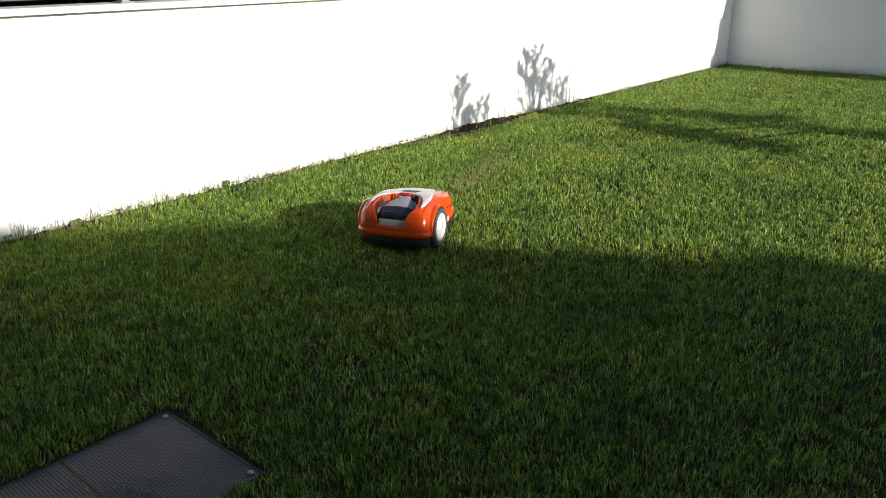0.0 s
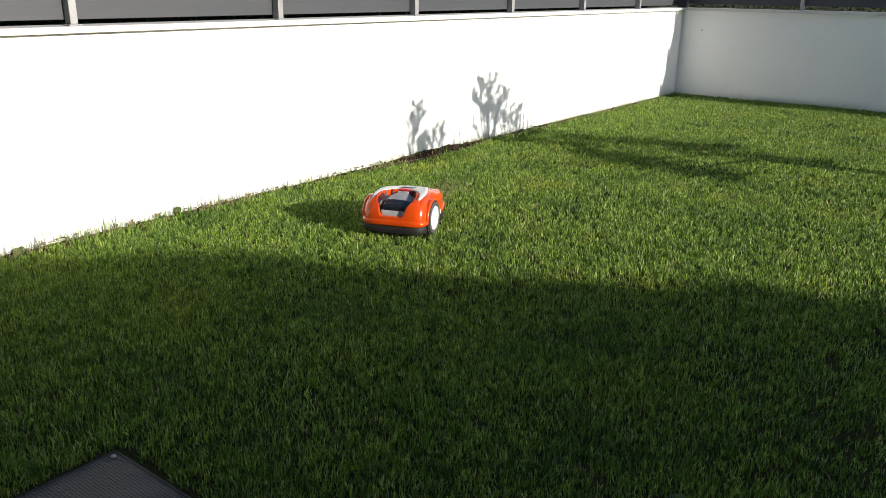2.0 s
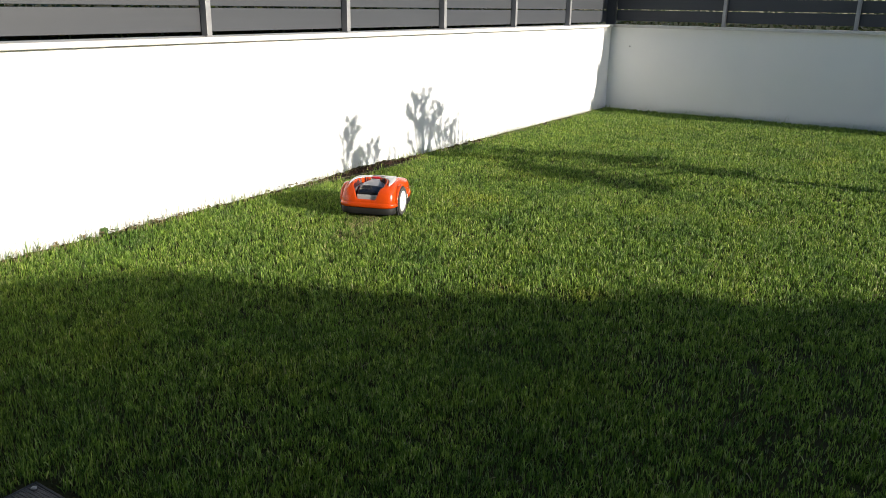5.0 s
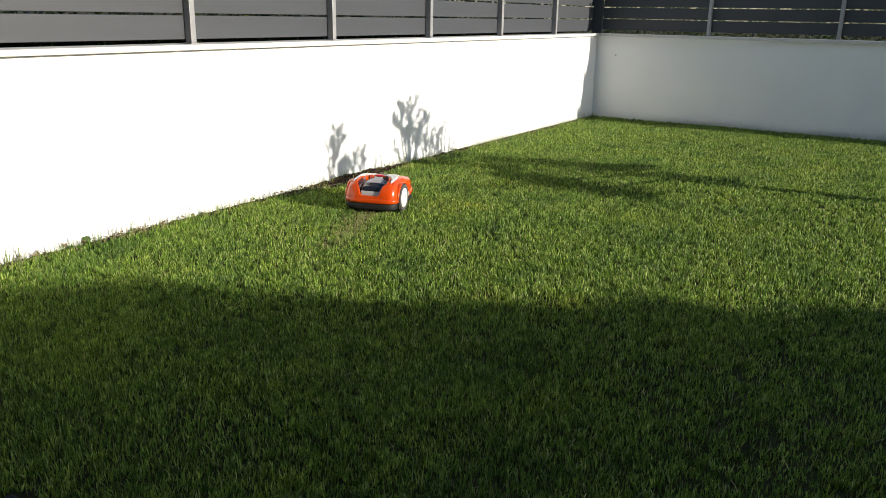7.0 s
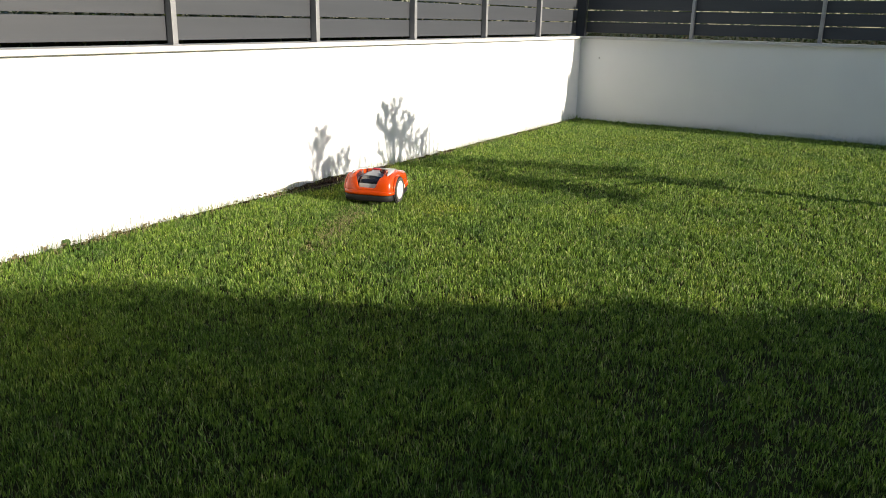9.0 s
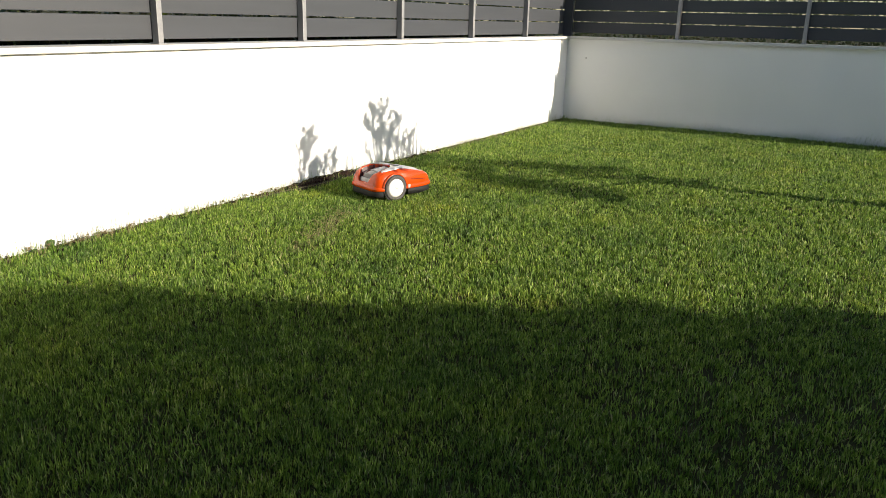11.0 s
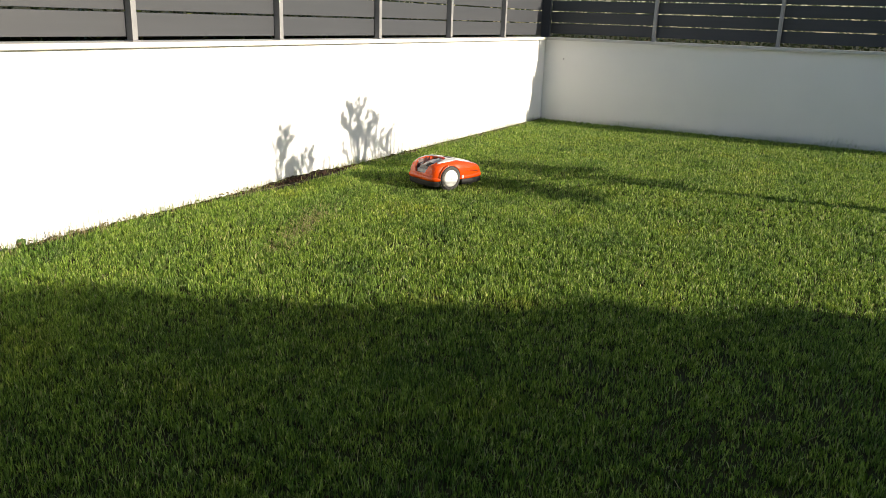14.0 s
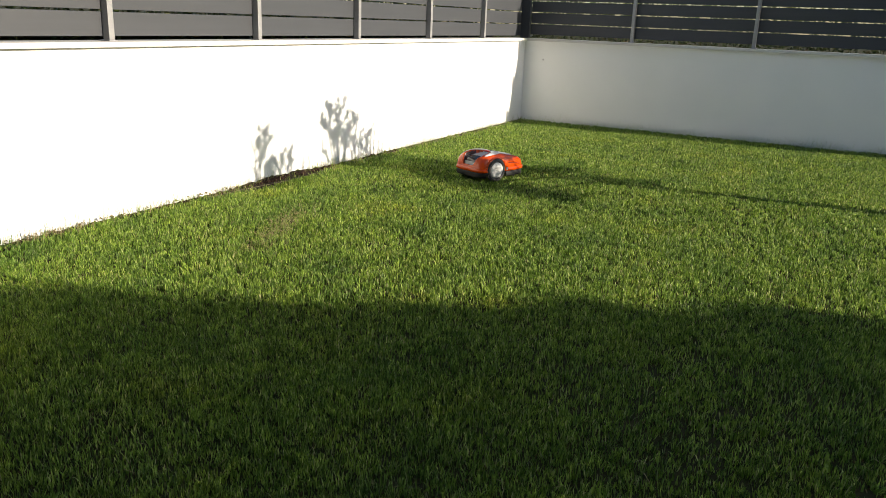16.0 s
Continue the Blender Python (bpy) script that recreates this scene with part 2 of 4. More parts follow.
# unseen end wall, made tall and dull to cut sky light and bounce
tagged(part("wall_west", block(-12.6, -12.3, SOUTH + 0.001, -0.001, -0.2, 7.5), NEIGHBOUR), "plain unseen end wall, raised to block sky light", "wall", kind="structure")

# the coping: slabs butted end to end on each wall
def coping_run(wall, along, start, stop):
    step = 1.0 if along == "x" else 1.25
    n = round((stop - start) / step)
    for i in range(n):
        a, b = start + (stop - start) * i / n, start + (stop - start) * (i + 1) / n
        if along == "x":
            bm = block(a + 0.0002, b - 0.0002, -0.045, 0.225, WALL_H - COPE, WALL_H, bevel=0.0015, seg=2)
        else:
            bm = block(-0.040, 0.225, a + 0.0002, b - 0.0002, WALL_H - COPE, WALL_H, bevel=0.0015, seg=2)
        part("coping_slab", bm, COPING_WHITE, wall)


coping_run(wall_north, "x", WEST, 0.225)
coping_run(wall_east, "y", SOUTH, -0.046)

# ---- fence of wide slats between posts on the coping ----
FENCE_TOP = 2.07


def fence(name, m, posts, length, label, slat0, pitch, slat_t):
    """Along its own x from 0; posts stand before the slats."""
    root = tagged(new(name), label, "fence")
    root.matrix_world = m
    for px in posts:
        bm = block(px - 0.022, px + 0.022, -0.030, 0.030, WALL_H + 0.008, FENCE_TOP + 0.03, bevel=0.003, seg=2)
        post = part("post", bm, POST_GREY, root)
        bp = block(px - 0.038, px + 0.038, -0.045, 0.045, WALL_H, WALL_H + 0.008, bevel=0.002)
        part("base_plate", bp, POST_GREY, post)
        part("cap", block(px - 0.024, px + 0.024, -0.032, 0.032, FENCE_TOP + 0.03, FENCE_TOP + 0.036, bevel=0.002), POST_GREY, post)
    edges = [0.0] + list(posts) + [length]
    for k in range(5):
        z0 = slat0 + k * pitch
        for a, b in zip(edges, edges[1:]):
            if b - a < 0.1:
                continue
            rail = block(a + 0.002, b - 0.002, 0.031, 0.049, z0, z0 + slat_t, bevel=0.003, seg=2)
            part("slat", rail, SLAT_GREY, root)
    return root


POSTS_NORTH = [-1.335 - 1.4865 * i for i in range(10)]
fence("fence", pose(-16.5, 0.07, 0), sorted(16.5 + p for p in POSTS_NORTH), 16.640, "anthracite grey slatted fence with aluminium posts on the sunny wall", 1.230, 0.1715, 0.157)
fence("fence", pose(0.07, -0.032, 0, 0, 0, -90), [1.521, 3.114, 4.707, 6.30, 7.89], 10.0, "anthracite grey slatted fence with aluminium posts on the shaded wall", 1.254, 0.158, 0.145)

tagged(part("corner_post", block(0.035, 0.105, -0.030, 0.098, WALL_H, FENCE_TOP + 0.03, bevel=0.003, seg=2), SLAT_GREY), "anthracite grey square post at the corner of two fences", "fence post")

# ---- hedges behind the fences ----
def hedge(name, x0, x1, y0, y1, top, count, seed, label, core_top):
    root = tagged(new(name), label, "hedge", kind="stuff")
    core = bmesh.new()
    box(core, x0 + 0.12, x1 - 0.12, y0 + 0.12, y1 - 0.12, 0, core_top, bevel=0.05)
    part("branches", core, TWIG_DARK, root)
    rng = np.random.default_rng(seed)
    n = count
    p = np.stack([rng.uniform(x0, x1, n), rng.uniform(y0, y1, n), rng.uniform(0.9, top, n)], 1)
    p[:, 2] += 0.12 * np.sin(p[:, 0] * 3.1) * np.cos(p[:, 1] * 4.3)
    d = rng.normal(size=(n, 3)); d /= np.linalg.norm(d, axis=1)[:, None]
    e = np.cross(d, rng.normal(size=(n, 3))); e /= np.linalg.norm(e, axis=1)[:, None]
    s = rng.uniform(0.02, 0.045, n)[:, None]
    v = np.stack([p - d * s, p + e * s * 0.45, p + d * s, p - e * s * 0.45], 1)
    flat = np.arange(4 * n, dtype=np.int32)
    leaves = new("leaves", mesh_of("leaves", v.reshape(-1, 3), flat, np.full(n, 4, np.int32), HEDGE))
    leaves.parent = root
    tagged(leaves, kind="stuff")


hedge("hedge", -12.5, 0.3, 0.45, 1.15, 1.95, 24000, 5, "dark green leafy hedge behind a slatted fence", 1.3)
hedge("hedge", 0.7, 1.5, -7.5, 1.0, 1.95, 19000, 6, "sunlit yellow-green hedge behind a slatted fence", 1.1)


# ---- the robot mower ----
MOWER_A, MOWER_B, MOWER_W = 0.18, 0.415, 0.40   # behind and before the axle, and its width
HUB = 0.104


def mower_outline(n=192):
    """The plan of the body, from the front round by the left: broad at the back, drawn in at the front."""
    pts = []
    for k in range(n):
        a = 2 * math.pi * k / n
        c, s = math.cos(a), math.sin(a)
        x = (abs(c) ** 0.42) * (1 if c > 0 else -1)
        y = (abs(s) ** 0.42) * (1 if s > 0 else -1)
        x = x * (MOWER_B if x > 0 else MOWER_A)
        taper = 1.0 - 0.15 * max(0, x / MOWER_B) ** 2.2
        pts.append((x, y * MOWER_W / 2 * taper))
    return pts


def along(x, keys):
    """A smooth line through (x, height) pairs."""
    for (a, u), (b, v) in zip(keys, keys[1:]):
        if x <= b:
            f = max(0, (x - a) / (b - a))
            f = f * f * (3 - 2 * f) * 0.3 + f * 0.7
            return u + (v - u) * f
    return keys[-1][1]


def crown(x):
    """Height of the deck along the middle."""
    return along(x, [(-0.18, 0.172), (-0.16, 0.196), (-0.13, 0.218), (-0.08, 0.236), (-0.02, 0.247), (0.04, 0.248), (0.11, 0.240), (0.21, 0.221), (0.31, 0.203), (0.37, 0.189), (0.415, 0.178)])


def recess(x, y):
    """How far a point of the plan lies in the notch of the control panel, which opens to the back: 0 outside, 1 inside."""
    half = along(x, [(-0.19, 0.066), (-0.15, 0.084), (-0.11, 0.112), (-0.06, 0.114), (-0.01, 0.098), (0.03, 0.068), (0.052, 0.034)])
    return max(0.0, min(1.0, min((half - abs(y)) / 0.012, (0.053 - x) / 0.010)))


def deck(x, y):
    """Height of the shell over its plan."""
    p = 2 / 0.42
    w = MOWER_W / 2 * (1.0 - 0.15 * max(0, x / MOWER_B) ** 2.2)
    r = min(1.0, ((abs(x) / (MOWER_B if x > 0 else MOWER_A)) ** p + (abs(y) / w) ** p) ** (1 / p))
    h = 0.092 + (crown(x) - 0.092) * max(0, 1 - r ** (9 + 8 * min(1, max(0, x / 0.3)))) ** 0.46
    # shoulder crease along each side, and a groove on the nose
    h -= 0.005 * math.exp(-((abs(y) - 0.152) / 0.007) ** 2) * max(0, min(1, (x + 0.13) / 0.04))
    if x > 0.15 and abs(y) > 0.10:
        h -= 0.004 * math.exp(-((h - 0.165 + 0.08 * (x - 0.15)) / 0.006) ** 2)
    return h


def build_mower():
    root = tagged(new("robot_mower"), "orange robot lawn mower with silver top and white wheels", "lawn mower")
    outline = mower_outline()
    n, rings = len(outline), 100
    grid = []
    for j in range(rings + 1):
        r = math.sin(j / rings * math.pi / 2) * 0.55 + 0.45 * j / rings
        row = []
        for ox, oy in outline:
            x, y = ox * r, oy * r
            h = deck(x, y)
            floor = along(x, [(-0.19, 0.134), (-0.155, 0.138), (-0.145, 0.128), (0.06, 0.180)])
            h = h + (min(h, floor) - h) * recess(x, y)
            row.append(Vector((x, y, h)))
        grid.append(row)
    shells = {"body_shell": (bmesh.new(), ORANGE, ""), "panel_bowl": (bmesh.new(), DARK_RED, "dark red panel recess")}
    made = {k: {} for k in shells}
    for j in range(rings):
        for k in range(n):
            q = [(j, k), (j + 1, k), (j + 1, (k + 1) % n), (j, (k + 1) % n)]
            c = sum((grid[a][b] for a, b in q), Vector()) / 4
            key = "panel_bowl" if recess(c.x, c.y) > 0.06 and c.x > -0.150 else "body_shell"
            bm = shells[key][0]
            vs = []
            for a, b in q:
                tag = (0, 0) if a == 0 else (a, b)
                if tag not in made[key]:
                    made[key][tag] = bm.verts.new(grid[a][b])
                if made[key][tag] not in vs:
                    vs.append(made[key][tag])
            if len(vs) > 2:
                bm.faces.new(vs)
    for key, (bm, mat, label) in shells.items():
        part(key, bm, mat, root, label, smooth=True)

    # covers that lie on the shell: a sheet over part of its plan, with a turned-down edge
    def sheet(name, x0, x1, inner, outer, mat, label, lift=0.005, nu=40, nv=16):
        bm = bmesh.new()
        rows = []
        for i in range(nu + 1):
            x = x0 + (x1 - x0) * i / nu
            a, b = inner(x), outer(x)
            rows.append([bm.verts.new((x, a + (b - a) * j / nv, deck(x, a + (b - a) * j / nv) + lift)) for j in range(nv + 1)])
        for a, b in zip(rows, rows[1:]):
            for j in range(nv):
                bm.faces.new((a[j], a[j + 1], b[j + 1], b[j]))
        edges = [e for e in bm.edges if e.is_boundary]
        for v in [g for g in bmesh.ops.extrude_edge_only(bm, edges=edges)["geom"] if isinstance(g, bmesh.types.BMVert)]:
            v.co.z -= lift + 0.003
        return part(name, bm, mat, root, label, smooth=True)

    def cover_half(x):
        return 0.147 - 0.30 * max(0, x - 0.06) - 0.9 * max(0, x - 0.30)
    cover = sheet("top_cover", 0.066, 0.325, lambda x: -cover_half(x), cover_half, SILVER, "silver plastic top cover")
    vent = sheet("vent", 0.10, 0.17, lambda x: -0.040, lambda x: 0.040, BLACK, "dark grille", lift=0.008, nu=12, nv=8)
    vent.parent = cover
    for sgn in (-1, 1):
        sheet("side_rail", -0.095, 0.0655, lambda x: sgn * along(x, [(-0.095, 0.140), (-0.04, 0.130), (0.0, 0.114), (0.03, 0.088), (0.0655, 0.036)]), lambda x: sgn * along(x, [(-0.095, 0.145), (-0.05, 0.152), (0.0, 0.153), (0.0655, 0.147)]), SILVER, "silver rail beside the panel", nu=14, nv=6)
    # bumper band round the foot of the shell
    def band(name, mat, levels, label="", gap=False):
        bm = bmesh.new()
        rows = []
        for z, off in levels:
            rows.append([bm.verts.new((x * (1 + off / 0.3), y * (1 + off / 0.205), z)) for x, y in outline])
        for a, b in zip(rows, rows[1:]):
            for k in range(n):
                x = outline[k][0]
                if gap and -0.108 < x < 0.106 and abs(outline[k][1]) > 0.15:
                    continue
                bm.faces.new((a[k], a[(k + 1) % n], b[(k + 1) % n], b[k]))
        return part(name, bm, mat, root, label, smooth=True)
    band("bumper", ORANGE, [(0.086, -0.004), (0.084, 0.003), (0.090, 0.008), (0.106, 0.007), (0.114, 0.001), (0.122, -0.006), (0.122, -0.03)])
    band("skirt", GREY_BLACK, [(0.042, -0.03), (0.036, -0.004), (0.042, 0.002), (0.084, -0.002), (0.090, -0.012)], "black plastic skirt", gap=True)
    part("chassis", block(-0.14, 0.33, -0.15, 0.15, 0.035, 0.085, bevel=0.02, seg=2), BLACK, root)
    # control console: grey foot, dark domed lid with a pale rim, red stop button
    bm = bmesh.new()
    prof = [(-0.157, 0.130), (-0.149, 0.162), (-0.137, 0.168), (0.030, 0.185), (0.030, 0.140), (-0.147, 0.122)]
    wide = [0.064, 0.074, 0.078, 0.052, 0.052, 0.062]
    left = [bm.verts.new((x, w, z)) for (x, z), w in zip(prof, wide)]
    right = [bm.verts.new((x, -w, z)) for (x, z), w in zip(prof, wide)]
    for k in range(len(prof)):
        m = (k + 1) % len(prof)
        bm.faces.new((left[k], left[m], right[m], right[k]))
    bm.faces.new(left[::-1])
    bm.faces.new(right)
    bmesh.ops.bevel(bm, geom=list(bm.edges), offset=0.004, segments=2, affect="EDGES")
    console = part("console", bm, PANEL_GREY, root, "grey control console")

    def lid_half(x):
        return along(x, [(-0.142, 0.074), (-0.12, 0.090), (-0.07, 0.098), (-0.02, 0.086), (0.02, 0.062), (0.040, 0.032)])

    def lid_top(x, q):
        return along(x, [(-0.142, 0.160), (-0.136, 0.186), (-0.122, 0.199), (-0.06, 0.217), (0.0, 0.231), (0.040, 0.238)]) - 0.010 * q * q - 0.010 * q ** 8

    def skin(x0, x1, lo, hi, lift, drop, nu, nv):
        """A sheet over the lid between two lines, given in shares of its half width, with a turned-down edge."""
        g = bmesh.new()
        rows = []
        for i in range(nu + 1):
            x = x0 + (x1 - x0) * i / nu
            w = lid_half(x)
            rows.append([g.verts.new((x, w * q, lid_top(x, max(-1, min(1, q))) + lift)) for q in [lo + (hi - lo) * j / nv for j in range(nv + 1)]])
        for a, b in zip(rows, rows[1:]):
            for j in range(nv):
                g.faces.new((a[j], a[j + 1], b[j + 1], b[j]))
        edges = [e for e in g.edges if e.is_boundary]
        for v in [h for h in bmesh.ops.extrude_edge_only(g, edges=edges)["geom"] if isinstance(h, bmesh.types.BMVert)]:
            v.co.z -= drop
        return g
    part("screen", skin(-0.142, -0.066, -1, 1, 0.0, 0.030, 16, 20), SCREEN, console, "dark glossy display band", smooth=True)
    part("lid", skin(-0.066, 0.040, -1, 1, 0.0015, 0.030, 20, 20), LID_GREY, console, "silver-grey domed lid", smooth=True)
    for sgn in (-1, 1):
        part("lid_rim", skin(-0.105, 0.040, sgn * 0.97, sgn * 1.10, 0.003, 0.028, 24, 3), SILVER, console, "pale rim", smooth=True)
    part("lid_hinge", block(0.036, 0.050, -0.034, 0.034, 0.200, 0.238, bevel=0.004, seg=2), SILVER, console, "pale hinge")
    bt = part("stop_button", block(-0.013, 0.013, -0.030, 0.030, 0, 0.014, bevel=0.006, seg=3), RED, root, "red stop button", smooth=True)
    bt.matrix_local = pose(0.060, 0, 0.238, 0, 3, 0)
    # seams along the nose, and a plugged screw hole on each shoulder
    for sgn in (-1, 1):
        plug = part("screw_plug", lathe([(0, 0.002), (0.005, 0.002), (0.0065, 0.0), (0, -0.004)], 12, "z"), DARK_RED, root)
        plug.matrix_local = pose(-0.085, sgn * 0.131, deck(-0.085, sgn * 0.131) + 0.001, sgn * -12, -16, 0)
        bm = bmesh.new()
        line = [(x, sgn * 0.5 * MOWER_W * (1.003 - 0.15 * (x / MOWER_B) ** 2.2) * 0.985, z) for x, z in ((0.16, 0.160), (0.21, 0.155), (0.27, 0.147), (0.32, 0.139))]
        tube(bm, line, [0.0022] * 4, 6)
        part("seam", bm, DARK_RED, root)
        r = part("reflector", block(-0.011, 0.011, -0.003, 0.003, -0.014, 0.014, bevel=0.002), SILVER, root, "small pale reflector")
        r.matrix_local = pose(0.136, sgn * 0.2045, 0.106)
    # wheel arches and wheels
    wheels = []
    for sgn in (-1, 1):
        bm = bmesh.new()
        rows = []
        for y, rad in ((0.110, 0.096), (0.150, 0.109), (0.188, 0.114), (0.202, 0.114), (0.210, 0.110), (0.205, 0.105), (0.15, 0.103)):
            rows.append([bm.verts.new((rad * 1.02 * math.cos(a), sgn * y, HUB + rad * math.sin(a))) for a in [radians(d) for d in range(-4, 185, 9)]])
        for a, b in zip(rows, rows[1:]):
            for k in range(len(a) - 1):
                bm.faces.new((a[k], a[k + 1], b[k + 1], b[k]))
        part("wheel_arch", bm, ORANGE, root, smooth=True)
        well = lathe([(0, 0.0), (0.109, 0.0), (0.109, sgn * 0.010), (0, sgn * 0.010)], 32)
        w = part("wheel_well", well, BLACK, root)
        w.matrix_local = pose(0, sgn * 0.194, HUB)
        tyre = lathe([(0.072, sgn * -0.02), (0.090, sgn * -0.02), (0.097, sgn * -0.012), (0.099, 0.0), (0.097, sgn * 0.010), (0.090, sgn * 0.014), (0.075, sgn * 0.012), (0.070, 0.0)], 40)
        for k in range(24):
            lug = bmesh.ops.create_cube(tyre, size=1, matrix=Matrix.Rotation(2 * math.pi * k / 24, 4, "Y") @ Matrix.Translation((0.0980, -sgn * 0.003, 0)) @ Matrix.Diagonal((0.004, 0.028, 0.008, 1)))
        wheel = part("wheel", tyre, RUBBER, root, "black rubber wheel with a white cover")
        cover = part("wheel_cover", lathe([(0, sgn * 0.0165), (0.018, sgn * 0.017), (0.054, sgn * 0.0155), (0.0715, sgn * 0.012), (0.0735, sgn * 0.006), (0.0735, sgn * -0.01), (0, sgn * -0.01)], 40), WHEEL_WHITE, wheel, "round white wheel cover", smooth=True)
        mk = bmesh.new()
        y = sgn * 0.0190
        box(mk, -0.003, 0.000, min(y, y - sgn * 0.003), max(y, y - sgn * 0.003), -0.008, 0.030)
        box(mk, 0.0005, 0.012, min(y, y - sgn * 0.003), max(y, y - sgn * 0.003), -0.008, -0.005)
        part("cover_mark", mk, PANEL_GREY, wheel, "small grey mark")
        wheels.append((wheel, sgn))
    for sgn in (-1, 1):
        c = part("front_caster", lathe([(0, -0.014), (0.036, -0.014), (0.042, 0), (0.036, 0.014), (0, 0.014)], 20), BLACK, root)
        c.matrix_local = pose(0.30, sgn * 0.10, 0.040)
    return root, wheels


mower, mower_wheels = build_mower()


# ---- perforated plate let into the lawn ----
MAT_M = pose(-9.985, -2.170, 0.002, 0, 0, -89.6)   # its corner; own x runs along the short edge, y along the long one


def perforated_plate():
    root = tagged(new("ground_plate"), "dark perforated plate sunk in the lawn", "ground plate")
    root.matrix_world = MAT_M
    pitch, hole = 0.0100, 0.0040
    nx, ny = 51, 35
    for tile in range(3):
        bm = bmesh.new()
        cut = [(math.cos(a) * hole, math.sin(a) * hole) for a in [radians(45 + 90 * k) for k in range(4)]]
        y_off = -0.006 - tile * (ny * pitch + 0.005)
        for i in range(nx):
            for j in range(ny):
                cx, cy = (i + 0.5) * pitch, y_off - (j + 0.5) * pitch
                h = pitch / 2
                o = [bm.verts.new((cx + a * h, cy + b * h, 0)) for a, b in ((1, 1), (-1, 1), (-1, -1), (1, -1))]
                c = [bm.verts.new((cx + a, cy + b, 0)) for a, b in cut]
                d = [bm.verts.new((cx + a, cy + b, -0.006)) for a, b in cut]
                for k in range(4):
                    m = (k + 1) % 4
                    bm.faces.new((o[k], o[m], c[m], c[k]))
                    bm.faces.new((c[k], c[m], d[m], d[k]))
        bmesh.ops.remove_doubles(bm, verts=bm.verts, dist=0.0002)
        me = part("tile", bm, PLATE, root)
        # near-black sheet below the holes paints the shade inside them
        part("hole_shade_sheet", block(0.001, nx * pitch - 0.001, y_off - ny * pitch + 0.001, y_off - 0.001, -0.012, -0.0062), HOLE_SHADE, me)
    w = nx * pitch
    rim = bmesh.new()
    box(rim, -0.008, w + 0.008, -0.0055, 0.004, -0.02, 0.002, bevel=0.002)
    box(rim, -0.009, -0.0005, -1.02, -0.0058, -0.02, 0.002, bevel=0.002)
    box(rim, w + 0.0005, w + 0.009, -1.02, -0.0058, -0.02, 0.002, bevel=0.002)
    part("rim", rim, BLACK, root)
    for bx, by in ((0.022, -0.022), (0.487, -0.022)):
        b = part("bolt", lathe([(0.0, 0.006), (0.006, 0.0055), (0.009, 0.003), (0.0095, 0.0), (0, 0)], 14, "z"), BOLT, root, "pale worn bolt head", smooth=True)
        b.matrix_local = pose(bx, by, 0.001)
    return root


perforated_plate()


def crumbs():
    rr = random.Random(12)
    bm = bmesh.new()
    for k in range(420):
        u, v = rr.gauss(0.33, 0.06), rr.gauss(-0.33, 0.06)
        if k > 300:
            u, v = rr.uniform(0.02, 0.48), rr.uniform(-1.0, -0.02)
        s = rr.uniform(0.0012, 0.0034)
        bmesh.ops.create_icosphere(bm, subdivisions=1, radius=1, matrix=MAT_M @ pose(u, v, 0.002 + s * 0.3, rr.uniform(0, 90), rr.uniform(0, 90), 0) @ Matrix.Diagonal((s * 1.4, s, s * 0.6, 1)))
    tagged(part("earth_crumbs", bm, GRIT), "dark crumbs of earth and grit scattered on the perforated plate", "soil crumbs", kind="stuff")


crumbs()

# ---- the lawn: blades of grass, densest nearest the path ----
rng = np.random.default_rng(11)
MAT_INV = MAT_M.inverted()


